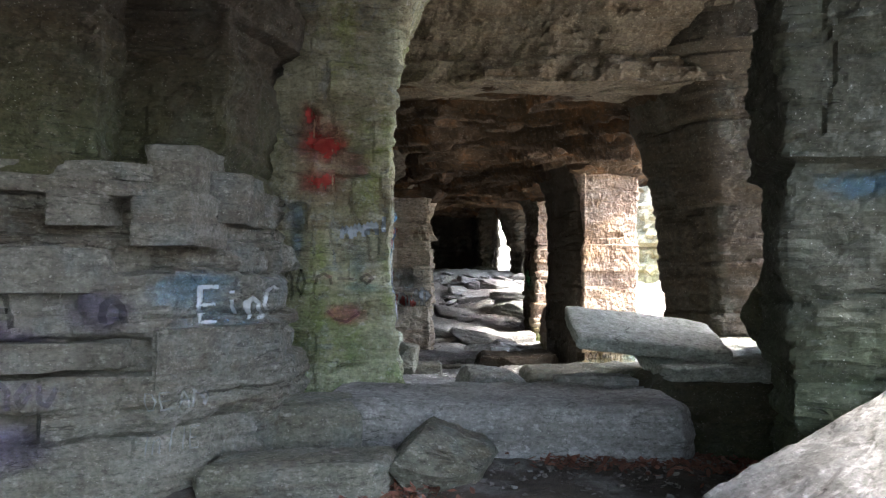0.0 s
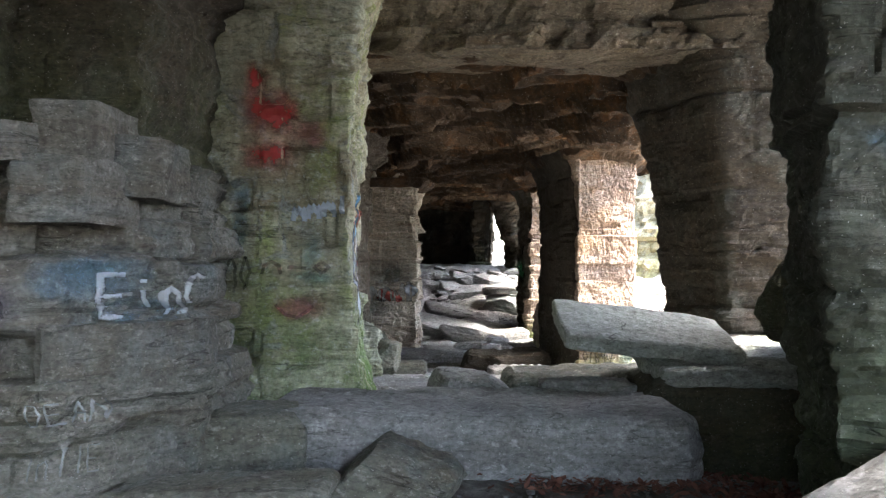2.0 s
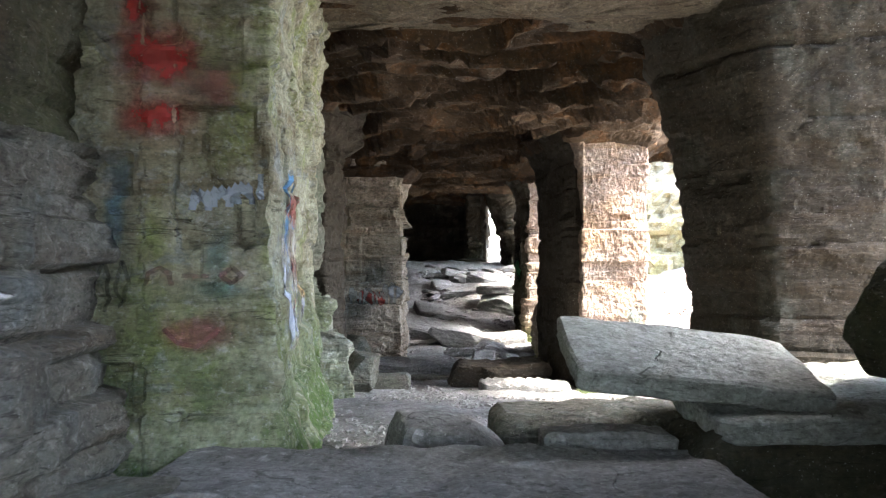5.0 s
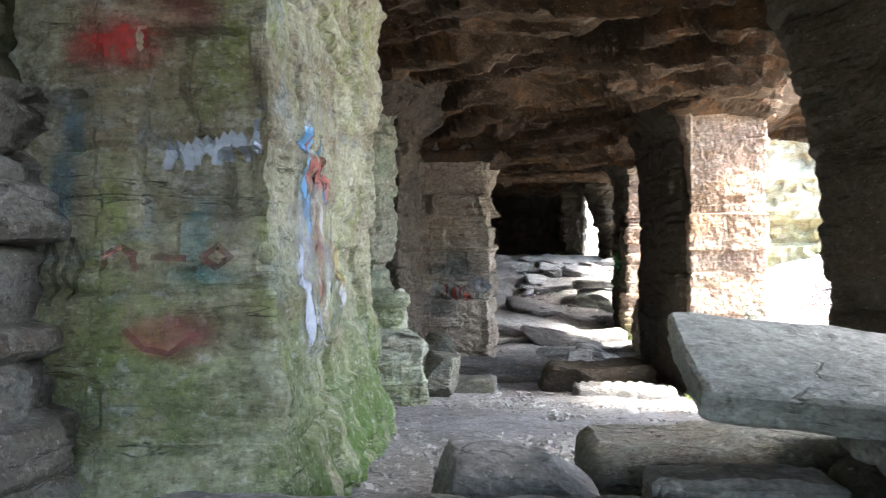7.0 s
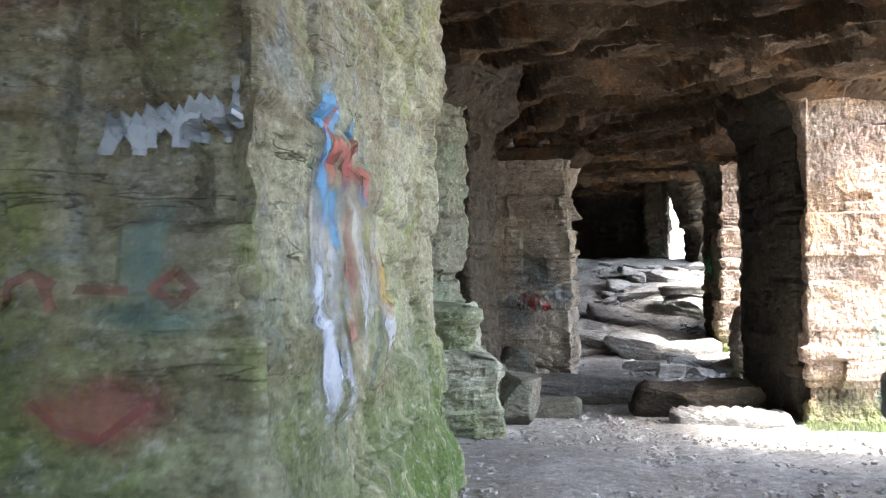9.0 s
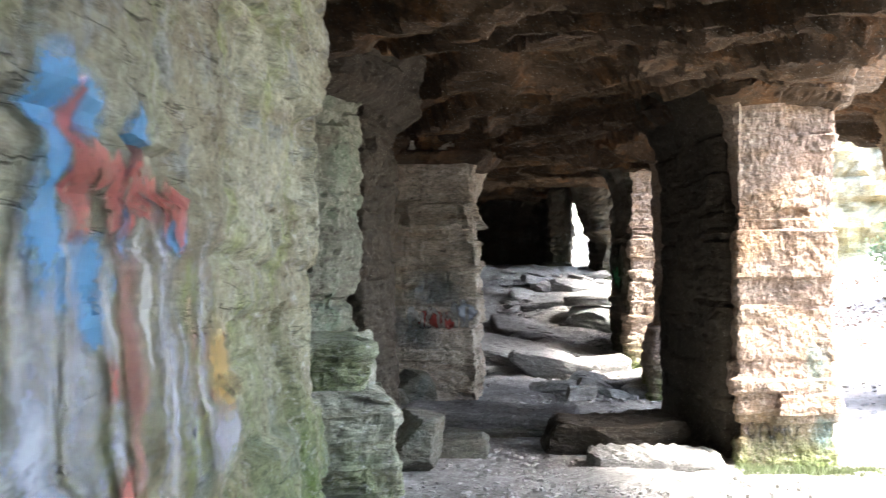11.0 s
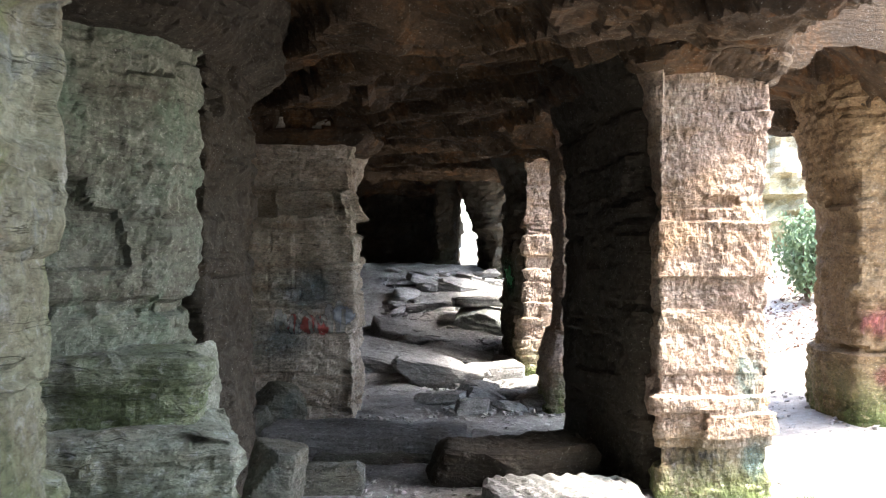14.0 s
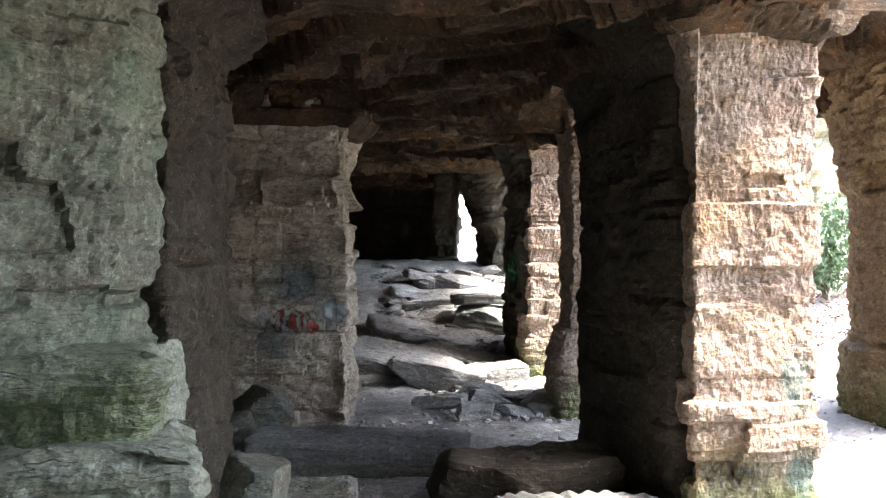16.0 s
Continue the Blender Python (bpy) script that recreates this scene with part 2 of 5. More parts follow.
# ---------- materials ----------
def rock_material(name, a, b, c, moss=None, moss_top=0.9, moss_amount=0.0, stain=0.35, pale=0.25, bump=1.0, pick=0.0, rough=0.88, band=7.0, patch=None, patch_amount=0.0, sunlit_tone=None, blotch=None):
    """Bedded sandstone: two main tones, a third in bands, with stains, pale bloom and moss near the foot."""
    m = bpy.data.materials.new(name)
    m.use_nodes = True
    nt = m.node_tree
    N, L = nt.nodes, nt.links
    bs = N["Principled BSDF"]
    bs.inputs["Roughness"].default_value = rough
    bs.inputs["Specular IOR Level"].default_value = 0.25
    tc = N.new("ShaderNodeTexCoord")
    oi = N.new("ShaderNodeObjectInfo")
    off = N.new("ShaderNodeVectorMath")
    off.operation = 'SCALE'
    off.inputs[0].default_value = (13.7, 7.3, 0)
    L.new(oi.outputs["Random"], off.inputs["Scale"])
    add = N.new("ShaderNodeVectorMath")
    L.new(tc.outputs["Object"], add.inputs[0])
    L.new(off.outputs[0], add.inputs[1])
    co = add.outputs[0]

    def scaled(v):
        mp = N.new("ShaderNodeMapping")
        mp.inputs["Scale"].default_value = v
        L.new(co, mp.inputs["Vector"])
        return mp.outputs[0]

    def noise_tex(scale, detail=6, vec=None, roughness=0.6, distort=0.0):
        t = N.new("ShaderNodeTexNoise")
        t.inputs["Scale"].default_value = scale
        t.inputs["Detail"].default_value = detail
        t.inputs["Roughness"].default_value = roughness
        t.inputs["Distortion"].default_value = distort
        L.new(vec or co, t.inputs["Vector"])
        return t.outputs["Fac"]

    def ramp(fac, lo, hi, v0=0.0, v1=1.0):
        r = N.new("ShaderNodeMapRange")
        r.inputs["From Min"].default_value, r.inputs["From Max"].default_value = lo, hi
        r.inputs["To Min"].default_value, r.inputs["To Max"].default_value = v0, v1
        L.new(fac, r.inputs["Value"])
        return r.outputs[0]

    def mix(fac, x, y, mode='MIX'):
        g = N.new("ShaderNodeMix")
        g.data_type, g.blend_type = 'RGBA', mode
        if isinstance(fac, float):
            g.inputs["Factor"].default_value = fac
        else:
            L.new(fac, g.inputs["Factor"])
        for sock, val in ((g.inputs[6], x), (g.inputs[7], y)):
            if isinstance(val, tuple):
                sock.default_value = (*val, 1)
            else:
                L.new(val, sock)
        return g.outputs[2]

    def mul(x, y, op='MULTIPLY'):
        g = N.new("ShaderNodeMath")
        g.operation = op
        for sock, val in ((g.inputs[0], x), (g.inputs[1], y)):
            if isinstance(val, float):
                sock.default_value = val
            else:
                L.new(val, sock)
        return g.outputs[0]

    col = mix(ramp(noise_tex(1.3, 8, None, 0.68), 0.38, 0.62), a, b)
    bands = noise_tex(1.0, 5, scaled((0.7, 0.7, band)), 0.65)
    col = mix(ramp(bands, 0.48, 0.72, 0.0, 0.75), col, c)
    if patch is not None:
        col = mix(ramp(noise_tex(2.1, 7, scaled((1, 1, 0.7)), 0.68), 0.52, 0.66, 0.0, patch_amount), col, patch)
    if blotch is not None:
        col = mix(ramp(noise_tex(3.1, 7, scaled((1, 1, 1.3)), 0.7, 0.6), 0.54, 0.62, 0.0, 0.7), col, blotch)
    streak = noise_tex(1.0, 6, scaled((4.5, 4.5, 0.35)), 0.6)
    col = mix(ramp(streak, 0.52, 0.74, 0.0, stain), col, tuple(x * 0.35 for x in a))
    col = mix(ramp(noise_tex(5.0, 9, None, 0.75), 0.55, 0.72, 0.0, pale), col, tuple(min(0.75, x * 1.7 + 0.06) for x in b))
    if moss is not None:
        sep = N.new("ShaderNodeSeparateXYZ")
        L.new(tc.outputs["Object"], sep.inputs[0])
        h = ramp(sep.outputs["Z"], moss_top * 0.25, moss_top, 1.0, 0.0)
        g = mul(h, ramp(noise_tex(2.6, 8, scaled((1, 1, 0.45)), 0.7), 0.33, 0.53))
        col = mix(mul(g, moss_amount), col, moss)
    col = mix(ramp(noise_tex(11.0, 8, scaled((1, 1, 1.8)), 0.75), 0.42, 0.68, 0.0, 0.7), col, mix(0.6, col, (0.03, 0.027, 0.02)))
    col = mix(ramp(noise_tex(19.0, 6, scaled((1, 1, 2.6)), 0.7), 0.53, 0.63, 0.0, 0.6), col, mix(0.7, col, (0.02, 0.018, 0.013)))
    col = mix(ramp(noise_tex(15.0, 6, scaled((1, 1, 1.5)), 0.7), 0.56, 0.66, 0.0, 0.35), col, tuple(min(0.8, x * 1.9 + 0.05) for x in b))
    col = mix(ramp(noise_tex(45.0, 5), 0.35, 0.65, 0.0, 0.7), col, mix(0.5, col, (0.02, 0.018, 0.015)))
    def crack(scale, vec, width):
        g = N.new("ShaderNodeMath")
        g.operation = 'SUBTRACT'
        L.new(noise_tex(scale, 4, vec, 0.55, 0.4), g.inputs[0])
        g.inputs[1].default_value = 0.5
        h = N.new("ShaderNodeMath")
        h.operation = 'ABSOLUTE'
        L.new(g.outputs[0], h.inputs[0])
        return ramp(h.outputs[0], width * 0.3, width, 1.0, 0.0)

    lines = mul(crack(1.0, scaled((0.9, 0.9, 7.5)), 0.007), ramp(noise_tex(2.2, 3), 0.5, 0.56))
    lines2 = mul(crack(1.7, scaled((1.6, 1.6, 0.8)), 0.006), ramp(noise_tex(1.4, 3), 0.5, 0.62))
    lines = mul(lines, mul(lines2, 0.25), 'MAXIMUM')
    col = mix(mul(lines, 0.5), col, (0.02, 0.018, 0.014))
    col = mix(ramp(noise_tex(75.0, 2), 0.68, 0.72, 0.0, 0.55), col, (0.55, 0.55, 0.50))
    if sunlit_tone is not None:
        sx = N.new("ShaderNodeSeparateXYZ")
        L.new(tc.outputs["Object"], sx.inputs[0])
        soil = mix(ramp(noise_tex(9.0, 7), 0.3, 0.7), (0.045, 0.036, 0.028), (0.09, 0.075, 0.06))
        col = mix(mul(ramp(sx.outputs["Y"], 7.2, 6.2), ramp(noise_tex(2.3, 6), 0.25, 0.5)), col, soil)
        # Paler ground outside imitates strong sun there and bounces light inward.
        col = mix(mul(mul(ramp(sx.outputs["X"], 2.6, 3.8), ramp(sx.outputs["Y"], 5.5, 7.5)), ramp(noise_tex(1.7, 7), 0.25, 0.5)), col, mix(ramp(noise_tex(14.0, 6), 0.3, 0.7), sunlit_tone, tuple(x * 0.7 for x in sunlit_tone)))
    L.new(col, bs.inputs["Base Color"])
    bmp = N.new("ShaderNodeBump")
    bmp.inputs["Strength"].default_value = bump
    bmp.inputs["Distance"].default_value = 0.06
    hgt = mul(noise_tex(9.0, 9, scaled((1, 1, 1.6)), 0.72), mul(bands, 0.5), 'ADD')
    if pick > 0:
        v = N.new("ShaderNodeTexNoise")
        v.inputs["Scale"].default_value = 1.0
        v.inputs["Detail"].default_value = 3
        L.new(scaled((26, 26, 17)), v.inputs["Vector"])
        hgt = mul(hgt, mul(v.outputs["Fac"], pick), 'ADD')
    hgt = mul(hgt, mul(lines, 0.5), 'SUBTRACT')
    L.new(hgt, bmp.inputs["Height"])
    L.new(bmp.outputs[0], bs.inputs["Normal"])
    return m


MOSS = (0.09, 0.15, 0.035)
M_WALL = rock_material("grey_sandstone", (0.18, 0.167, 0.139), (0.278, 0.27, 0.239), (0.154, 0.113, 0.0766), MOSS, 1.2, 0.15, 0.55, 0.35, patch=(0.20, 0.24, 0.25), patch_amount=0.6)
M_P1 = rock_material("green_sandstone", (0.42, 0.39, 0.27), (0.66, 0.67, 0.50), (0.24, 0.175, 0.11), (0.085, 0.17, 0.03), 1.45, 0.95, 0.6, 0.55, patch=(0.36, 0.44, 0.15), patch_amount=0.85, blotch=(0.38, 0.42, 0.42))
M_PINK = rock_material("pink_sandstone", (0.324, 0.225, 0.171), (0.45, 0.36, 0.297), (0.342, 0.216, 0.117), (0.10, 0.16, 0.03), 0.75, 0.9, 0.2, 0.35, 0.8, 1.6, patch=(0.48, 0.30, 0.16), patch_amount=0.5)
# Brown rock; also paints shade on a recess, a pillar side, hollow blocks.
M_DARK = rock_material("brown_shade_sandstone", (0.0744, 0.0608, 0.0446), (0.112, 0.093, 0.0682), (0.093, 0.062, 0.0341), MOSS, 1.0, 0.3, 0.5, 0.2, patch=(0.16, 0.18, 0.15), patch_amount=0.5)
# Brown stone darkened to paint shade on pillar sides, capital and boulder.
M_SHADE = rock_material("shade_toned_sandstone", (0.0525, 0.0428, 0.0315), (0.0788, 0.0653, 0.048), (0.0638, 0.0435, 0.0255), None, 1, 0, 0.4, 0.15)
M_LINTEL = rock_material("tan_lintel_stone", (0.17, 0.135, 0.095), (0.26, 0.22, 0.165), (0.19, 0.12, 0.06), None, 1, 0, 0.4, 0.3, patch=(0.13, 0.13, 0.11), patch_amount=0.5)
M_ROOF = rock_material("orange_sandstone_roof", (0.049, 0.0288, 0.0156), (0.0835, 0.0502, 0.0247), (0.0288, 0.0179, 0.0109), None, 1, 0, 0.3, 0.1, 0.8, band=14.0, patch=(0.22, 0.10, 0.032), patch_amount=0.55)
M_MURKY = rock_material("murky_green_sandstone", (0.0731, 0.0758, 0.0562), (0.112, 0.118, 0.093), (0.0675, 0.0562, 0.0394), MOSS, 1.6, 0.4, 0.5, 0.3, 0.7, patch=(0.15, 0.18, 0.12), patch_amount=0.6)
M_TAN = rock_material("tan_sandstone", (0.484, 0.418, 0.339), (0.678, 0.605, 0.52), (0.327, 0.23, 0.157), None, 1, 0, 0.2, 0.35, 0.7, patch=(0.36, 0.37, 0.33), patch_amount=0.4)
M_OCHRE = rock_material("ochre_sandstone", (0.234, 0.153, 0.081), (0.324, 0.234, 0.135), (0.198, 0.126, 0.063), (0.09, 0.14, 0.03), 1.0, 0.9, 0.35, 0.2, 0.7, 0.6)
M_DAMP = rock_material("damp_green_sandstone", (0.183, 0.19, 0.149), (0.274, 0.289, 0.232), (0.13, 0.114, 0.0838), MOSS, 1.6, 0.5, 0.85, 0.45, 0.6, patch=(0.15, 0.23, 0.16), patch_amount=0.7)
M_GREY = rock_material("grey_stone_slab", (0.246, 0.241, 0.23), (0.347, 0.342, 0.33), (0.19, 0.179, 0.162), None, 1, 0, 0.25, 0.35, 0.6, band=16.0)
M_GREEN_SLAB = rock_material("greenish_stone_slab", (0.338, 0.358, 0.325), (0.468, 0.488, 0.448), (0.299, 0.305, 0.273), None, 1, 0, 0.15, 0.4, 0.8, band=3.0)
M_CLIFF = rock_material("pale_cliff_stone", (0.40, 0.34, 0.20), (0.52, 0.47, 0.33), (0.36, 0.26, 0.13), (0.20, 0.22, 0.06), 4.0, 0.6, 0.3, 0.3, 0.6, band=4.0)
M_BLOCK = rock_material("mossy_block_stone", (0.362, 0.375, 0.294), (0.5, 0.512, 0.419), (0.275, 0.225, 0.15), (0.14, 0.22, 0.05), 0.8, 0.6, 0.3, 0.5)
M_GROUND = rock_material("grey_grit", (0.255, 0.247, 0.232), (0.36, 0.352, 0.338), (0.195, 0.18, 0.158), None, 1, 0, 0.15, 0.35, 0.8, band=1.0, sunlit_tone=(0.48, 0.445, 0.395))


def plain_material(name, colour, rough=0.8, vary=0.35, scale=6.0):
    m = bpy.data.materials.new(name)
    m.use_nodes = True
    N, L = m.node_tree.nodes, m.node_tree.links
    bs = N["Principled BSDF"]
    bs.inputs["Roughness"].default_value = rough
    bs.inputs["Specular IOR Level"].default_value = 0.3
    g = N.new("ShaderNodeNewGeometry")
    t = N.new("ShaderNodeTexNoise")
    t.inputs["Scale"].default_value = scale
    hs = N.new("ShaderNodeHueSaturation")
    hs.inputs["Color"].default_value = (*colour, 1)
    r = N.new("ShaderNodeMapRange")
    r.inputs["To Min"].default_value, r.inputs["To Max"].default_value = 1 - vary, 1 + vary
    L.new(g.outputs["Random Per Island"], r.inputs["Value"])
    L.new(r.outputs[0], hs.inputs["Value"])
    mx = N.new("ShaderNodeMix")
    mx.data_type = 'RGBA'
    mx.inputs[7].default_value = (*[c * 0.6 for c in colour], 1)
    L.new(t.outputs["Fac"], mx.inputs["Factor"])
    L.new(hs.outputs[0], mx.inputs[6])
    L.new(mx.outputs[2], bs.inputs["Base Color"])
    return m


# ---------- ground ----------
def ground_height(x, y):
    z = lerp_table(y, [-8, 2, 5, 6.5, 9, 11, 13, 15, 17, 21, 24.5, 27, 30, 31.5, 34, 60], [0.3, 0.4, 0.5, 0.55, 0.58, 0.42, 0.25, 0.05, -0.02, -0.03, 0.0, 0.4, 1.35, 1.6, 1.65, 1.7])
    out = np.clip((x - 3.0) / 2.0, 0, 1)
    z = z * (1 - out) + out * lerp_table(y, [-8, 8, 14, 24, 30, 60], [0.5, 0.45, 0.12, 0.25, 1.4, 3.5])
    pit = np.exp(-(((x - 2.3) / 0.9) ** 2 + ((y - 7.6) / 1.3) ** 2))
    rise = np.clip((x - 6.2) / 4, 0, 1) * np.clip((y - 20) / 4, 0, 1) * 1.6
    return z - 0.25 * pit + rise


def axis(lo, hi, step, far):
    mid = list(np.arange(lo, hi + 1e-6, step))
    a, b, d = [], [], step
    x0, x1 = lo, hi
    while x1 < far:
        d *= 1.35
        x0, x1 = x0 - d, x1 + d
        a.append(x0)
        b.append(x1)
    return np.array(a[::-1] + mid + b)


def build_ground():
    xs, ys = axis(-3.2, 8.0, 0.055, 600), axis(2.0, 33.0, 0.06, 600)
    X, Y = np.meshgrid(xs, ys)
    x, y = X.ravel(), Y.ravel()
    near = np.clip(1.6 - np.maximum(np.abs(x - 2) / 14, np.abs(y - 16) / 26), 0, 1)
    p = np.stack([x, y, 0 * x], 1)
    lump = np.clip((y - 20) / 5, 0, 1) * 0.10 + 0.035
    z = ground_height(x, y) + near * (lump * fbm(p * 0.9, 4, 5) + 0.018 * fbm(p * 5, 3, 8) + 0.012 * np.maximum(0, vnoise(p * 14, 3)))
    v = np.stack([x, y, z], 1)
    nx, ny = len(xs), len(ys)
    i = (np.arange(ny - 1)[:, None] * nx + np.arange(nx - 1)[None]).ravel()
    f = np.stack([i, i + 1, i + 1 + nx, i + nx], 1)
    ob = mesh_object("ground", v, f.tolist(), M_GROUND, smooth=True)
    return tagged(ob, "trodden grey grit and rock dust floor", "ground", "", "structure")


build_ground()


# ---------- roof ----------
def roof_edge(y):
    return lerp_table(y, [9.6, 11.3, 11.7, 16.3, 16.8, 19.2, 19.6, 60], [4.4, 4.0, 2.9, 3.0, 7.0, 7.0, 2.5, 2.8])


def roof_height(x, y):
    """Bedded roof: lips that run across the gallery and face its mouth, thick beds and thin laminae."""
    o = 0 * x
    warp = fbm(np.stack([x * 0.45, y * 0.35, o], 1), 3, 21)
    u = y / 0.95 + 0.22 * x + 1.1 * warp
    thick = 0.06 + 0.22 * (0.5 + 0.5 * fbm(np.stack([x * 0.5, np.floor(u) * 1.7, o], 1), 2, 22))
    fr = u - np.floor(u)
    z = lerp_table(y, [9.6, 12, 15, 19, 24, 32, 40], [3.66, 3.58, 3.6, 3.5, 3.62, 3.95, 3.9])
    beds = thick * (np.minimum(fr / 0.93, 1) - 0.5 - np.clip((fr - 0.93) / 0.07, 0, 1))
    w = y / 0.21 + 0.7 * x + 2.6 * fbm(np.stack([x * 0.7, y * 0.8, o + 5], 1), 3, 23)
    fw = w - np.floor(w)
    lam = 0.055 * (0.5 + 0.5 * vnoise(np.stack([x * 0.9, np.floor(w) * 2.3, o], 1), 24)) * (np.minimum(fw / 0.8, 1) - np.clip((fw - 0.8) / 0.2, 0, 1))
    broken = 0.5 + 0.5 * fbm(np.stack([x * 0.55 + y * 0.2, y * 0.7, o + 9], 1), 4, 25)
    arch = 0.75 * np.exp(-(((x - 4.15) / 0.55) ** 2 + ((y - 17.6) / 1.2) ** 2))
    side = 0.35 * np.clip((x - 5.0) / 1.5, 0, 1) * np.clip((y - 16) / 1, 0, 1)
    q = np.stack([x, y, o], 1)
    return z + beds + lam + 0.5 * (terrace(broken, 6) - 0.5) + arch - side + 0.02 * fbm(q * 7, 3, 33)


def build_roof():
    xs, ys = np.arange(-4.2, 8.01, 0.06), np.arange(9.9, 40.1, 0.035)
    X, Y = np.meshgrid(xs, ys)
    x, y = X.ravel(), Y.ravel()
    z = roof_height(x, y)
    nx, ny = len(xs), len(ys)
    i = (np.arange(ny - 1)[:, None] * nx + np.arange(nx - 1)[None]).ravel()
    f = np.stack([i, i + nx, i + nx + 1, i + 1], 1)
    keep = x[i] + 0.12 * vnoise(np.stack([y[i] * 2, 0 * i, 0 * i], 1), 4) < roof_edge(y[i])
    f = f[keep]
    n = len(x)
    top = f[:, ::-1] + n
    e = np.concatenate([f[:, [0, 1]], f[:, [1, 2]], f[:, [2, 3]], f[:, [3, 0]]])
    key = {}
    for a, b in e.tolist():
        key[(a, b)] = True
    rim = [(a, b) for a, b in key if (b, a) not in key]
    sides = [(b, a, a + n, b + n) for a, b in rim]
    v = np.concatenate([np.stack([x, y, z], 1), np.stack([x, y, z * 0 + 6.2], 1)])
    used = np.unique(np.concatenate([f.ravel(), top.ravel()]))
    remap = np.full(2 * n, -1)
    remap[used] = np.arange(len(used))
    F = [tuple(int(remap[k]) for k in q) for q in f.tolist() + top.tolist() + sides]
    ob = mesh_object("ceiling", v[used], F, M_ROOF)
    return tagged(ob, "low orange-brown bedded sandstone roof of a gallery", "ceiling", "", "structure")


build_roof()


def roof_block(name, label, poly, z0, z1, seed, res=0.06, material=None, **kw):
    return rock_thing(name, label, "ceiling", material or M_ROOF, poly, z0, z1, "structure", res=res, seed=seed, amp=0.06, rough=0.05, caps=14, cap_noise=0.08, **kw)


rock_thing("trim_lintel", "ledged brown sandstone lintel above the gallery mouth", "rock lintel", M_LINTEL, [(-1.2, 10.7), (-1.2, 9.75), (3.6, 9.55), (3.6, 10.7)], 3.66, 5.4, "structure", res=0.04, seed=5, amp=0.07, rough=0.05, caps=8, cap_noise=0.05, bed=(0.12, 0.4), block=(0.4, 1.4), joint=0.04,
           grow=lambda z, nx, ny: np.clip((z - 3.95) / 0.5, 0, 1.4) * 0.5 * (ny < -0.5))
# Inferred overhang; its unseen rear reach, right edge and notch regulate incoming light.
roof_block("ceiling_outer", "high dark sandstone overhang above the approach", [(-7, 9.9), (-7, -4.6), (4.0, -4.6), (4.0, 3.4), (4.2, 4.2), (4.2, 8.1), (2.9, 8.3), (2.9, 9.2), (4.4, 9.4), (4.4, 9.9)], 4.75, 6.2, 6, 0.12)
# Always out of view; added to shade the upper wall and plates.
roof_block("ceiling_low", "low dark sandstone overhang at the start of the approach", [(-7, 4.3), (-7, -4.4), (1.4, -4.4), (1.5, 3.0), (-0.5, 4.1), (-1.5, 5.0)], 3.55, 4.8, 7, 0.12)

# ---------- standing rock ----------


# left wall of the approach: lower courses stand out, the upper part is set back
rock_thing("wall_left_lower", "grey bedded quarry wall covered with faded graffiti", "rock wall", M_WALL, [(-7, 8.6), (-7, 3.2), (-3.2, 4.35), (-2.1, 4.95), (-1.5, 5.2), (-1.05, 5.9), (-1.06, 6.5), (-1.15, 8.6)], 0.2, 2.25, "structure", res=0.022, seed=41, amp=0.042, rough=0.03, caps=10, cap_noise=0.03, bed=(0.18, 0.5), block=(0.35, 1.2), joint=0.045, open_beds=0.4, blocky=0.6,
           grow=lambda z, nx, ny: 0.10 * (z < 1.15) - 0.06 * (z > 1.9))
# Dark brown upper face; the recess's shade is put into this tone too.
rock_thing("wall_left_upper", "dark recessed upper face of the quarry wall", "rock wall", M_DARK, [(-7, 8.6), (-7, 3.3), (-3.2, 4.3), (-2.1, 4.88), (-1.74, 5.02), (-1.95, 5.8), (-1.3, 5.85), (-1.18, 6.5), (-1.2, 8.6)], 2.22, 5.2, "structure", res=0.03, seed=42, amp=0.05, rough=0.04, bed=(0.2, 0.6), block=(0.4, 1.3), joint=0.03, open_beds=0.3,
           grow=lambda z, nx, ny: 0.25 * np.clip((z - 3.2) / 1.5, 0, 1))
def box_step(x, x0, x1, soft=0.02):
    return np.clip((x - x0) / soft, 0, 1) * np.clip((x1 - x) / soft, 0, 1)


def front_breaks(x, y, z, nx, ny):
    """Broken-out panels and ledges on the pillar's face and along its side."""
    f = (ny < -0.55) * 1.0
    d = -0.075 * box_step(x, -0.80, -0.42) * box_step(z, 1.78, 2.46)
    d = d - 0.08 * box_step(x, -0.55, -0.30) * box_step(z, 1.80, 2.02)
    d = d - 0.10 * box_step(x, -1.22, -1.0) * box_step(z, 2.03, 2.24)
    d = d - 0.09 * box_step(x, -0.98, -0.80) * box_step(z, 2.72, 3.0)
    d = d + 0.035 * (z < 1.64) + 0.02 * box_step(z, 1.64, 1.80) * (x > -0.7)
    d = d + 0.07 * box_step(x, -0.86, -0.2) * box_step(z, 2.95, 3.3) - 0.04 * box_step(x, -0.8, -0.5) * box_step(z, 2.52, 2.9)
    d = d - 0.05 * box_step(x, -0.78, -0.5) * box_step(z, 0.98, 1.02, 0.008) - 0.03 * (x < -0.95)
    side = (nx > 0.55) * 1.0
    e = 0.05 * box_step(y, 9.6, 10.7) * box_step(z, 2.5, 3.4) - 0.05 * box_step(y, 10.0, 10.5) * box_step(z, 2.12, 2.5)
    e = e - 0.04 * box_step(y, 9.0, 9.5) * box_step(z, 2.3, 2.62) 
    e = e - 0.04 * box_step(y, 9.3, 10.1) * box_step(z, 1.25, 1.72) + 0.05 * box_step(y, 8.2, 9.6) * (z < 1.0)
    return f * d + side * e


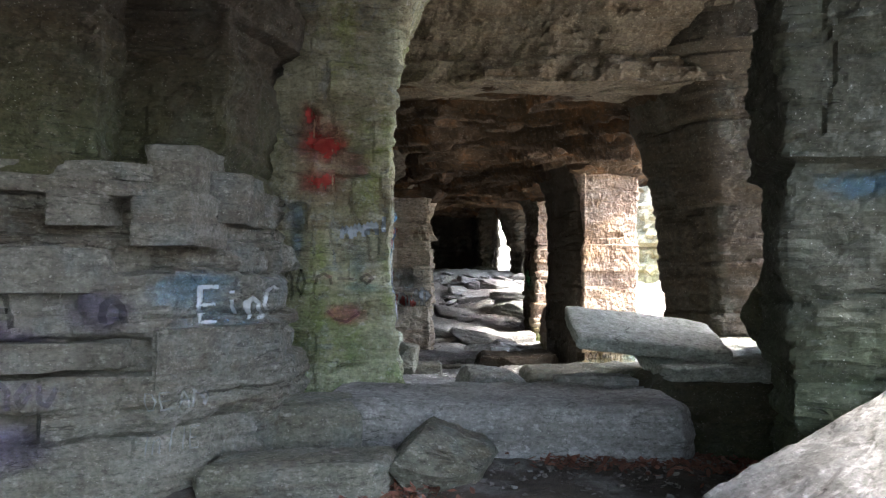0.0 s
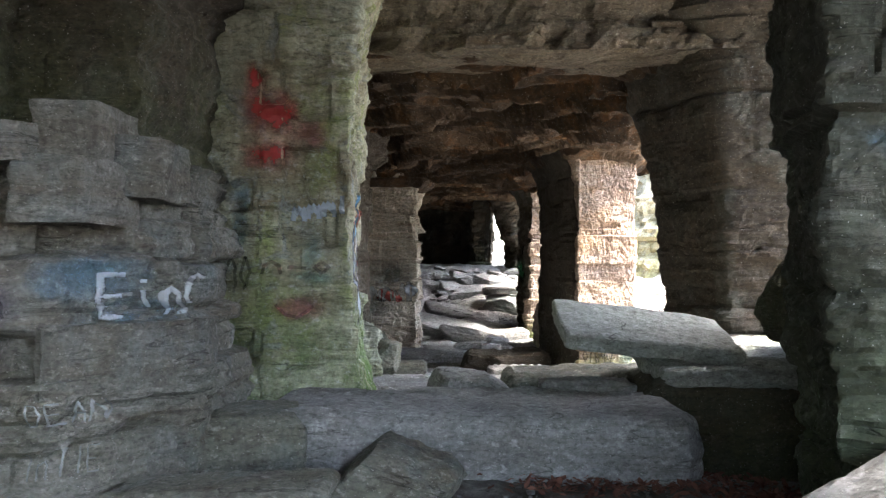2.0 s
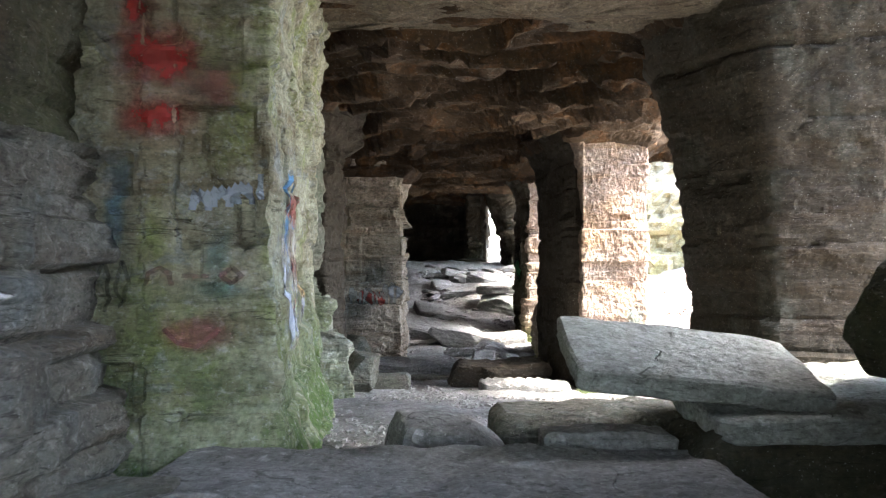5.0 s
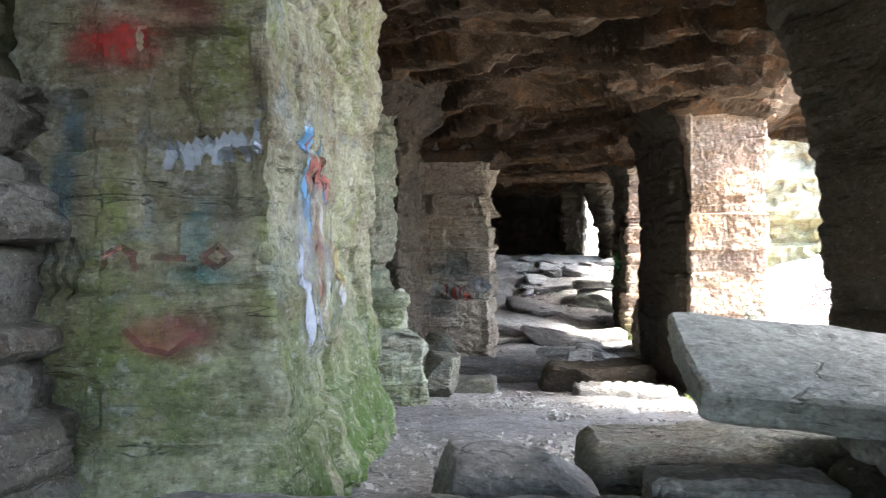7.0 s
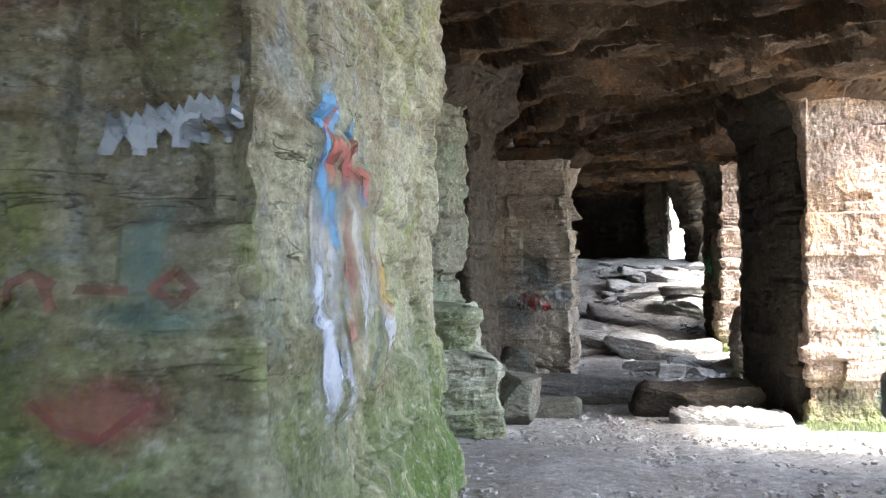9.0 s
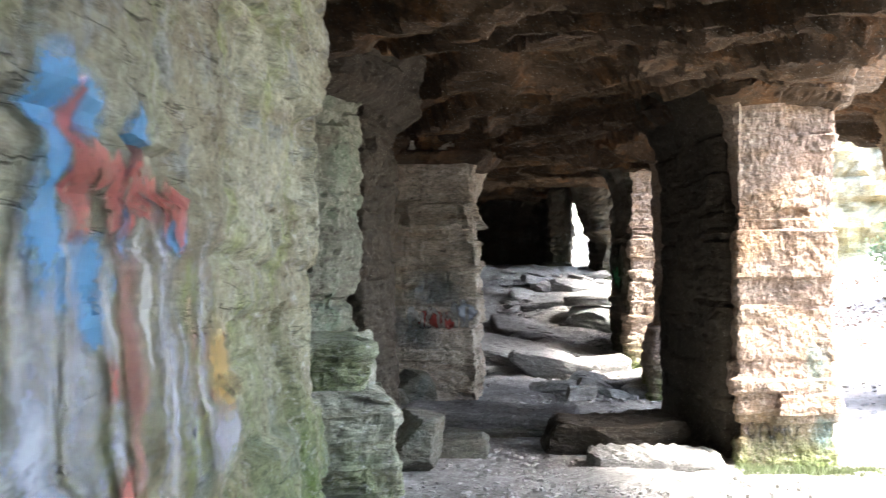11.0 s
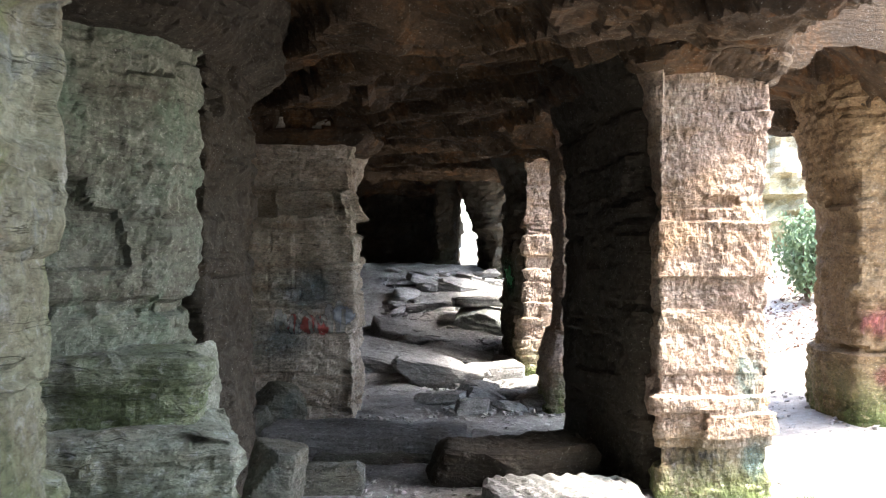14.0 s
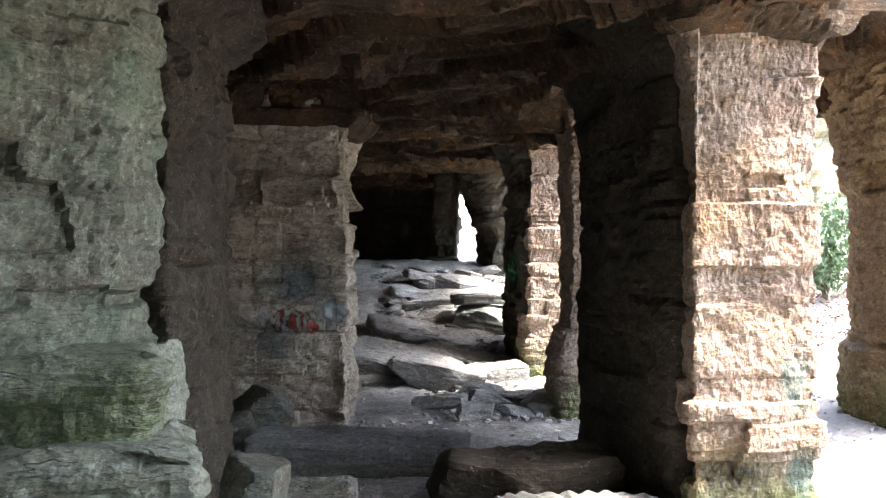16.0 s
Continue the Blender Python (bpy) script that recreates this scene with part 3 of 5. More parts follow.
rock_thing("rock_pillar", "green-grey sandstone pillar with moss and spray paint", "rock pillar", M_P1, [(-1.6, 10.7), (-2.3, 7.4), (-1.05, 7.12), (-0.36, 7.22), (-0.42, 8.0), (-0.60, 9.2), (-0.66, 10.55), (-0.95, 10.75)], 0.4, 5.2, "", "gallery pillars", res=0.02, seed=51, amp=0.021, rough=0.024, bed=(0.10, 0.42), block=(0.25, 0.9), joint=0.04, spall=0.18, open_beds=0.45, blocky=0.5,
           grow=lambda z, nx, ny: 0.16 * np.exp(-np.clip(z - 0.7, 0, 9) / 0.25) + 0.45 * np.clip((z - 3.0) / 1.4, 0, 1) ** 1.5, carve=front_breaks)
rock_thing("rock_pillar", "dark damp sandstone pillar streaked with green", "rock pillar", M_DAMP, [(-4.2, 16.2), (-4.2, 12.6), (-1.9, 12.95), (-1.2, 13.7), (-1.1, 14.05), (-1.2, 14.4), (-1.6, 16.2)], 0.0, 4.3, "", "gallery pillars", res=0.025, seed=52, amp=0.02, rough=0.05, lam=0.12, spall=0.2, joint=0.022, open_beds=0.3)
# Brown flank of the damp pillar; its shadow is deepened in the colour.
rock_thing("rock_buttress", "brown flank behind the damp pillar's edge, deepened in colour for shade", "rock pillar", M_SHADE, [(-2.2, 16.6), (-1.6, 14.2), (-1.06, 14.12), (-1.0, 14.5), (-0.97, 15.6), (-1.3, 16.6)], 0.0, 4.3, "", "gallery pillars", res=0.03, seed=152, amp=0.03, rough=0.04)
rock_thing("rock_pillar", "weathered sandstone pillar with a painted red and white tag", "rock pillar", M_TAN, [(-3.0, 21.0), (-3.0, 18.9), (-1.9, 18.8), (-0.42, 18.95), (-0.42, 20.6), (-0.9, 21.0)], -0.15, 4.3, "", "gallery pillars", res=0.025, seed=53, amp=0.035, rough=0.045, spall=0.25, lam=0.12, bed=(0.2, 0.5), block=(0.3, 0.9), joint=0.04, blocky=0.6, grow=lambda z, nx, ny: -0.12 * np.clip((z - 2.35) / 0.2, 0, 1) + 0.45 * np.exp(-np.clip(3.6 - z, 0, 9) / 0.35))
rock_thing("rock_pillar", "pink pick-dressed sandstone pillar with a mossy foot", "rock pillar", M_PINK, [(2.98, 15.95), (2.2, 15.9), (2.1, 15.5), (2.12, 15.2), (3.0, 15.28), (3.05, 15.8)], -0.15, 4.3, "", "gallery pillars", res=0.02, seed=54, amp=0.02, rough=0.038, lam=0.06, blocky=0.4, bedamp=0.06, bed=(0.2, 0.7), block=(0.3, 1.0), joint=0.012, open_beds=0.15,
           grow=lambda z, nx, ny: 0.05 * ((z > 1.72) & (z < 2.15)) * (ny < -0.3) + 0.07 * np.exp(-np.clip(z - 0.1, 0, 9) / 0.3) - 0.06 * (z < 0.42) + 0.06 * ((z > 0.5) & (z < 0.82)) * (ny < -0.2) + (0.5 * (nx < 0) + 0.15) * np.exp(-np.clip(3.75 - z, 0, 9) / 0.3))
# Rear half of the pink pillar; the left face's shade is its colour.
rock_thing("rock_buttress", "shaded side behind the pink pillar's face, its shade put into the colour", "rock pillar", M_SHADE, [(2.9, 17.3), (1.72, 17.35), (1.78, 16.4), (2.03, 15.42), (2.9, 15.5)], -0.15, 4.3, "", "gallery pillars", res=0.03, seed=154, amp=0.014, lam=0.1, rough=0.035, grow=lambda z, nx, ny: 0.45 * (nx < 0) * np.exp(-np.clip(3.75 - z, 0, 9) / 0.35))
rock_thing("rock_pillar", "narrow sandstone pillar lit on its front beyond a larger one", "rock pillar", M_PINK, [(3.0, 21.2), (2.2, 21.2), (2.02, 20.4), (2.05, 19.75), (2.5, 19.65), (3.0, 19.7)], -0.15, 4.3, "", "gallery pillars", res=0.035, seed=64, lam=0.1, amp=0.03, rough=0.03, grow=lambda z, nx, ny: 0.10 * np.exp(-np.clip(z, 0, 9) / 0.4) + 0.08 * (z < 0.95) + 0.12 * np.exp(-np.clip(3.6 - z, 0, 9) / 0.35))
rock_thing("rock_pillar", "pale sandstone pillar lit from the open side", "rock pillar", M_PINK, [(3.0, 24.0), (2.08, 24.0), (2.02, 23.3), (3.0, 23.35)], -0.15, 4.6, "", "gallery pillars", res=0.03, seed=55, lam=0.1, amp=0.04, rough=0.04, blocky=0.6, grow=lambda z, nx, ny: 0.08 * (z < 1.7) + 0.3 * np.exp(-np.clip(3.7 - z, 0, 9) / 0.3))
# Pale pillar's shaded left side, made dark by its material.
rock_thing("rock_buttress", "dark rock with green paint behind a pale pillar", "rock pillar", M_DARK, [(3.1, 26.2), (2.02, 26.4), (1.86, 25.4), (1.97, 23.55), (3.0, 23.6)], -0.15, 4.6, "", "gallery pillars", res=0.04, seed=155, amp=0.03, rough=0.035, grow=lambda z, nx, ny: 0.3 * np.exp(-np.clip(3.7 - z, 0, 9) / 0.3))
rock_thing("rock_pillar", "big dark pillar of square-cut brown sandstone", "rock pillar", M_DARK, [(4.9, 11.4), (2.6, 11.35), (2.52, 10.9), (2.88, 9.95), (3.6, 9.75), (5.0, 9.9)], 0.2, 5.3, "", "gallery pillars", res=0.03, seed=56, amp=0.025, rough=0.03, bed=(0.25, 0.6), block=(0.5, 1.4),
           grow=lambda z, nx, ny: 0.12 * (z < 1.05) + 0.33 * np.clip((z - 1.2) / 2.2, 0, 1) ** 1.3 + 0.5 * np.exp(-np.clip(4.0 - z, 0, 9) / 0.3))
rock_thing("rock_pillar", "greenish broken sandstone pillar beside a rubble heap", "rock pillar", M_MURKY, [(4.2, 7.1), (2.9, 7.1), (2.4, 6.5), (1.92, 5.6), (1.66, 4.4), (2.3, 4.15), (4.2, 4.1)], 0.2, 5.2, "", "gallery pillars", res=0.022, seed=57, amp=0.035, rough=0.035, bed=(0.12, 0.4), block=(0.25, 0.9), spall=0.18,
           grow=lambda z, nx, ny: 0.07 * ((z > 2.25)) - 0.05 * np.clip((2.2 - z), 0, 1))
rock_thing("rock_pillar", "outer sandstone pier with red graffiti and a mossy foot", "rock pillar", M_OCHRE, [(7.6, 19.3), (5.0, 19.3), (4.8, 18.6), (4.85, 17.75), (5.6, 17.6), (7.6, 17.6)], -0.1, 4.4, "", "gallery pillars", res=0.04, seed=58, amp=0.025, rough=0.05,
           grow=lambda z, nx, ny: 0.30 * np.clip((z - 2.4) / 1.4, 0, 1) + 0.06 * (z < 0.9))
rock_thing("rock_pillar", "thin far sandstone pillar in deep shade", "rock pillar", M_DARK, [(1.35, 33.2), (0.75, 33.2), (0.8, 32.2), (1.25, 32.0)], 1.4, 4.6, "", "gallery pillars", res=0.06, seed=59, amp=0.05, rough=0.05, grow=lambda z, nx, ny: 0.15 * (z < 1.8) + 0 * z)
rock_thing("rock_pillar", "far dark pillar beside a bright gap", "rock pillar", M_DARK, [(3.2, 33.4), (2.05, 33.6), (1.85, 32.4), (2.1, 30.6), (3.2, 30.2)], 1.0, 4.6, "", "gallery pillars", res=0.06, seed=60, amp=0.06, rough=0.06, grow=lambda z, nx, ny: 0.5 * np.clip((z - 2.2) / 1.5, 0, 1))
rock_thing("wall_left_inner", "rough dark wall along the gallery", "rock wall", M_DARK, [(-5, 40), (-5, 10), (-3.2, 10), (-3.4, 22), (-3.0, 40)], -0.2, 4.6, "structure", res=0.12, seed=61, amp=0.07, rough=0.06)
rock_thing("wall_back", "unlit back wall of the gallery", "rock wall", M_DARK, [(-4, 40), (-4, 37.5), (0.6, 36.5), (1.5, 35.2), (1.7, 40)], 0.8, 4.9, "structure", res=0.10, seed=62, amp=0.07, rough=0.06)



def capital(label, poly, z0, seed, out=0.25, mat=None):
    """Brown rock swelling out where a pillar runs into the roof."""
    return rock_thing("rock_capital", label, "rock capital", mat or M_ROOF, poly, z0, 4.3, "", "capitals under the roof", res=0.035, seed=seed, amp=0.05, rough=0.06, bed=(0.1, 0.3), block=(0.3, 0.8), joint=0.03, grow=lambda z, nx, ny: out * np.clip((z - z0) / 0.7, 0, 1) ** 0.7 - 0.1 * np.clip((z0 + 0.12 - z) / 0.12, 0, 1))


# This capital's dark tone also holds the deep shade under the roof.
capital("bulging dark rock where a damp pillar meets the roof", [(-3.9, 16.5), (-3.9, 12.75), (-1.9, 12.85), (-1.08, 13.45), (-0.9, 14.4), (-0.9, 15.6), (-1.3, 16.5)], 3.15, 81, 0.22, M_SHADE)
capital("dark brown rock above the tagged pillar", [(-2.9, 20.9), (-2.9, 18.85), (-1.9, 18.7), (-0.36, 18.85), (-0.34, 20.6), (-0.9, 20.9)], 3.15, 82, 0.3)
capital("brown ledged rock above the pink pillar", [(2.9, 17.35), (1.66, 17.4), (1.74, 16.4), (2.04, 15.12), (3.06, 15.2), (3.1, 16.2)], 3.22, 83, 0.3)

# ---------- outside ----------
rock_thing("quarry_cliff", "pale sunlit quarry cliff with stepped ledges", "cliff", M_CLIFF, [(30, 33), (4.2, 36), (5.6, 30.5), (7.2, 29.5), (10.5, 28.2), (30, 24)], 0.2, 7.2, "structure", res=0.12, seed=71, amp=0.16, rough=0.12, bed=(0.3, 1.1), block=(0.6, 2.2), joint=0.06, grow=lambda z, nx, ny: -0.22 * np.clip(z - 2.5, 0, 9))
rock_thing("quarry_cliff", "quarry cliff closing the open side", "cliff", M_CLIFF, [(60, 24), (36, 24), (34, 10), (36, -6), (60, -6)], -0.3, 4.0, "structure", res=0.5, seed=72, amp=0.2, rough=0.15, bed=(0.3, 1.1), block=(0.6, 2.2), joint=0.06)
rock_thing("wall_left_rear", "grey quarry face behind the approach", "rock wall", M_WALL, [(-7, 3.6), (-8, -8), (-4.5, -8), (-4.2, 0), (-3.2, 4.3)], -0.2, 6.0, "structure", res=0.09, seed=73, amp=0.06, rough=0.06)
# Never in view; put here to cut light from the right rear.
rock_thing("wall_right_rear", "quarry face beside the start of the walk", "rock wall", M_WALL, [(10.5, 0.2), (7.6, 0.4), (6.9, -0.4), (6.8, -6.6), (10.5, -6.6)], -0.2, 5.0, "structure", res=0.12, seed=76, amp=0.06, rough=0.06)
# Unseen mass, so that light enters only from the right and the front.
rock_thing("hill_top", "earth and rock above the gallery", "hill", M_DARK, [(-30, 60), (-30, -8), (-7.2, -8), (-6.2, 10), (-4.5, 40.2), (0, 60)], -1.0, 7.0, "structure", res=0.5, seed=74, amp=0.2, rough=0.2)

# ---------- loose stones of the approach ----------
slab("stone_slab", "long smooth grey stone slab lying across the passage", (0.45, 6.65, 0.5), (2.5, 1.15, 0.38), (0, 0, 1), 101, M_GREY, res=0.022, cap_noise=0.03, taper=0.12, chop=0.2)
slab("stone_block", "square dark stone block under the slab's end", (-0.78, 6.25, 0.45), (0.62, 0.6, 0.42), (0, 0, 3), 102, M_WALL, res=0.025)
slab("stone_block", "low flat-topped stone step strewn with chips", (-0.72, 5.3, 0.4), (1.05, 0.5, 0.28), (0, -5, -4), 103, M_WALL, res=0.02)
boulder("boulder", "tilted dark stone block beside the step", (-0.02, 5.6, 0.4), (0.62, 0.7, 0.42), (5, 14, -18), 104, M_WALL, faces=8)
slab("stone_slab", "tilted stone plate on the rubble heap", (1.88, 3.85, 0.92), (1.3, 0.7, 0.15), (4, -24, 14), 107, M_GREY, res=0.02)
slab("stone_slab", "leaning stone plate at the rubble heap's edge", (1.8, 3.15, 0.7), (1.4, 0.36, 0.15), (6, -26, 18), 108, M_GREY, res=0.02)

slab("stone_slab", "big tipped stone slab with a pale dusty top", (1.58, 7.38, 1.2), (1.15, 0.75, 0.11), (15, 6, 4), 105, M_GREEN_SLAB, res=0.02, chop=0.34, rough=0.014, amp=0.006, cap_noise=0.012)
slab("stone_slab", "long grey stone slab bridging a dark hollow", (2.75, 7.5, 1.0), (2.3, 1.1, 0.12), (5, -1, 2), 106, M_GREEN_SLAB, res=0.025, chop=0.15)
# Added block: stops low light from the right reaching the hollow.
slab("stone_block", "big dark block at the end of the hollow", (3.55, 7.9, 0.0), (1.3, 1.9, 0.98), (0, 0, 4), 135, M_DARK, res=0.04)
# Added prop; its dark material stands for shade beneath the slabs.
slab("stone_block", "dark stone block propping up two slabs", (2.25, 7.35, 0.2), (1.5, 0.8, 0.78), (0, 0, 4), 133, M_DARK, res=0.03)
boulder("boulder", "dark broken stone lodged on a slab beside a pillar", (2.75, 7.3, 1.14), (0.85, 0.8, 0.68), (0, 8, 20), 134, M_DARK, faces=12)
boulder("boulder", "pale wedge-shaped stone in the gravel", (0.42, 7.6, 0.58), (0.72, 0.55, 0.36), (4, 4, 10), 109, M_GREY, faces=10)
slab("stone_slab", "dark thick stone slab on the gravel", (1.4, 8.1, 0.5), (1.4, 0.6, 0.42), (0, 0, 4), 110, M_WALL, res=0.025)
slab("stone_slab", "thin flat stone lying on a slab's back edge", (1.2, 7.36, 0.82), (0.6, 0.3, 0.1), (0, 0, 2), 111, M_GREY, res=0.02)

heap = np.random.RandomState(91)
for k in range(26):
    x, y = 1.35 + 1.3 * heap.rand(), 2.7 + 1.3 * heap.rand()
    w = heap.uniform(0.05, 0.16)
    boulder("rubble_stone", "small broken stone lying on the rubble heap", (x, y, 0.72 + 0.42 * (x - 1.35) + 0.06 * heap.rand()), (w * 1.4, w, w * 0.6), (heap.uniform(-15, 15), heap.uniform(-35, -5), heap.uniform(0, 360)), 500 + k, M_GREY, "stone", "rubble heap stones", fine=20)

# mossy blocks at the pillar's foot
slab("stone_block", "mossy lower stone block at a pillar's foot", (-1.7, 13.3, 0.15), (1.95, 1.1, 0.78), (0, 0, 14), 112, M_BLOCK, res=0.025, amp=0.03, rough=0.04, chop=0.2)
slab("stone_block", "upper stone block stacked at a pillar's foot", (-1.75, 13.55, 0.9), (1.55, 1.0, 0.42), (0, 0, 14), 113, M_BLOCK, res=0.025, amp=0.03, rough=0.04, chop=0.2)
boulder("boulder", "broken corner stone beside the mossy block", (-0.7, 14.4, 0.08), (0.45, 0.6, 0.6), (0, 6, 5), 114, M_WALL, faces=10)

rock_thing("stone_block", "pale flared foot of stone at the damp pillar's edge", "stone", M_BLOCK, [(-1.3, 14.5), (-1.28, 13.75), (-1.12, 13.8), (-1.02, 14.1), (-1.05, 14.5)], -0.05, 1.32, "", "loose stones", res=0.025, seed=160, amp=0.02, rough=0.03, grow=lambda z, nx, ny: 0.34 * np.exp(-np.clip(z, 0, 9) / 0.32))

# gallery floor
slab("stone_slab", "long straight-edged stone slab across the gallery", (-0.2, 17.35, -0.05), (2.0, 0.9, 0.25), (0, 1, -4), 115, M_GREY)
slab("stone_slab", "layered dark stone slab", (-0.5, 15.6, 0.0), (0.75, 0.5, 0.2), (0, 0, 0), 116, M_WALL)
slab("stone_slab", "ripple-marked flat stone slab", (1.35, 15.1, -0.02), (1.15, 0.6, 0.2), (0, 2, 4), 117, M_GREY, ripple=0.012, res=0.025)
# Boulder lies in the pillar's shadow, which is put into its material.
boulder("boulder", "low rounded dark boulder", (1.08, 16.0, -0.12), (1.7, 1.1, 0.6), (0, 2, 8), 118, M_SHADE, faces=16, rough=0.09)
boulder("boulder", "pale angular boulder on the rubble slope", (1.6, 26.9, 0.12), (1.6, 1.0, 0.85), (4, 8, -8), 119, M_GREEN_SLAB, faces=10)
slab("stone_slab", "flat stone slab resting on a boulder", (1.75, 27.3, 0.92), (1.5, 1.0, 0.2), (0, -2, 4), 120, M_GREY)
slab("stone_slab", "long grey stone slab on the rubble slope", (1.0, 24.2, 0.05), (1.1, 0.8, 0.22), (6, 12, -14), 121, M_GREY)
slab("stone_slab", "big flat stone slab on the rubble slope", (-0.05, 23.6, 0.0), (1.5, 1.3, 0.34), (8, 10, -10), 122, M_GREY)
slab("stone_slab", "long tilted stone slab pointing down the slope", (0.88, 24.4, 0.05), (1.1, 0.6, 0.18), (4, 18, -28), 141, M_GREY)
slab("stone_slab", "broken stone slab beside a pale pillar", (1.5, 23.0, -0.04), (0.9, 0.55, 0.24), (3, -4, 8), 142, M_GREY)
slab("stone_slab", "wide tilted stone slab high on the rubble slope", (0.2, 26.6, 0.3), (1.5, 1.2, 0.22), (12, 8, 12), 143, M_GREY)
slab("stone_slab", "flat stone slab near the top of the rubble", (0.9, 28.6, 0.85), (1.6, 1.1, 0.2), (10, -6, -8), 144, M_GREY)

boulder("boulder", "dark broken stone leaning at a pillar's foot", (-1.25, 18.35, -0.05), (0.7, 0.6, 0.55), (0, 10, 20), 123, M_WALL)
boulder("boulder", "dark broken stone leaning at a pillar's foot", (-1.45, 17.9, -0.05), (0.6, 0.5, 0.4), (0, -8, 50), 124, M_WALL)
boulder("boulder", "small square stone on the gallery floor", (0.95, 19.6, -0.05), (0.5, 0.35, 0.22), (0, 0, 5), 125, M_GREY, faces=6)
boulder("boulder", "dark long boulder on the rubble slope", (0.55, 22.2, -0.08), (1.5, 0.9, 0.5), (4, 8, -10), 126, M_GREY)
boulder("boulder", "sloping dark boulder high on the rubble", (1.3, 29.3, 0.95), (1.5, 1.0, 0.5), (4, 8, -10), 127, M_GREY)
slab("stone_slab", "lower layer of stone under the long slab", (0.1, 16.95, -0.12), (1.5, 0.6, 0.16), (0, 1, -3), 129, M_WALL)
slab("stone_slab", "flat stone on the gallery floor", (1.35, 20.9, -0.06), (0.9, 0.5, 0.14), (0, 3, 8), 130, M_GREY)
slab("stone_slab", "tilted stone chip plate on the rubble heap", (2.3, 2.75, 0.85), (1.1, 0.6, 0.14), (8, -24, 12), 131, M_GREY, res=0.02)
boulder("boulder", "earthy rubble mound under the plates", (2.75, 3.3, 0.2), (1.7, 1.9, 0.95), (0, 0, 10), 132, M_GROUND, faces=26, rough=0.1, fine=100)
boulder("boulder", "dark broken stone under the leaning plates", (1.95, 3.45, 0.25), (0.9, 1.3, 0.55), (0, 0, 30), 136, M_WALL, faces=14)


# ---------- spray paint and scratched names ----------
from mathutils.bvhtree import BVHTree


def paint_material(name, colour, alpha=0.8, hard=0.55, grain=6.5):
    """Worn spray paint: solid in the middle, broken towards its edges by the stone's grain."""
    m = bpy.data.materials.new(name)
    m.use_nodes = True
    nt = m.node_tree
    N, L = nt.nodes, nt.links
    bs = N["Principled BSDF"]
    bs.inputs["Base Color"].default_value = (*colour, 1)
    bs.inputs["Roughness"].default_value = 0.7
    uv = N.new("ShaderNodeUVMap")
    ln = N.new("ShaderNodeVectorMath")
    ln.operation = 'LENGTH'
    L.new(uv.outputs[0], ln.inputs[0])
    tc = N.new("ShaderNodeTexCoord")
    n1 = N.new("ShaderNodeTexNoise")
    n1.inputs["Scale"].default_value = grain
    n1.inputs["Detail"].default_value = 10
    n1.inputs["Roughness"].default_value = 0.78
    L.new(tc.outputs["Object"], n1.inputs["Vector"])
    a = N.new("ShaderNodeMath")
    a.operation = 'MULTIPLY_ADD'
    L.new(n1.outputs["Fac"], a.inputs[0])
    a.inputs[1].default_value = 2.35
    L.new(ln.outputs["Value"], a.inputs[2])
    r = N.new("ShaderNodeMapRange")
    r.inputs["From Min"].default_value = 1.35 + 0.5 * hard
    r.inputs["From Max"].default_value = 2.3
    r.inputs["To Min"].default_value, r.inputs["To Max"].default_value = alpha, 0.0
    L.new(a.outputs[0], r.inputs["Value"])
    L.new(r.outputs[0], bs.inputs["Alpha"])
    hs = N.new("ShaderNodeMix")
    hs.data_type = 'RGBA'
    hs.inputs[6].default_value = (*colour, 1)
    hs.inputs[7].default_value = (*[c * 0.55 for c in colour], 1)
    L.new(n1.outputs["Fac"], hs.inputs["Factor"])
    L.new(hs.outputs[2], bs.inputs["Base Color"])
    return m


TREES = {}


def rock_tree(ob):
    if ob.name not in TREES:
        TREES[ob.name] = BVHTree.FromPolygons([v.co[:] for v in ob.data.vertices], [p.vertices[:] for p in ob.data.polygons])
    return TREES[ob.name]


COATS = [0]


def lay(ob, p, way, lift=0.009):
    """Where the ray from p meets the rock, in the rock's own space, or None."""
    lift = lift + 0.0012 * (COATS[0] % 14)
    hit = rock_tree(ob).ray_cast(Vector(p) - ob.location, Vector(way), 1.6)
    return None if hit[0] is None else hit[0] - Vector(way) * lift


def patch(ob, label, centre, size, facing, material, name="paint_patch", step=0.02):
    """A patch of paint laid on the rock. facing 'y': seen along +y; 'x': seen along -x; 'r': on a face seen along +x."""
    way = {'y': Vector((0, 1, 0)), 'x': Vector((-1, 0, 0)), 'r': Vector((1, 0, 0))}[facing]
    u = {'y': Vector((1, 0, 0)), 'x': Vector((0, 1, 0)), 'r': Vector((0, -1, 0))}[facing]
    COATS[0] += 1
    nx, nz = max(3, int(size[0] / step)), max(3, int(size[1] / step))
    V, F, UV, idx = [], [], [], {}
    for j in range(nz + 1):
        for i in range(nx + 1):
            a, b = 2 * i / nx - 1, 2 * j / nz - 1
            p = Vector(centre) + u * (a * size[0] / 2) + Vector((0, 0, b * size[1] / 2)) - way * 0.6
            h = lay(ob, p, way)
            if h is not None:
                idx[i, j] = len(V)
                V.append(h)
                UV.append((a * 1.1, b * 1.1))
    for j in range(nz):
        for i in range(nx):
            q = [idx.get(k) for k in ((i, j), (i + 1, j), (i + 1, j + 1), (i, j + 1))]
            if None in q:
                continue
            d = [V[k].dot(way) for k in q]
            if max(d) - min(d) < 0.14:
                F.append(q)
    return finish_paint(ob, name, V, F, UV, material, label)


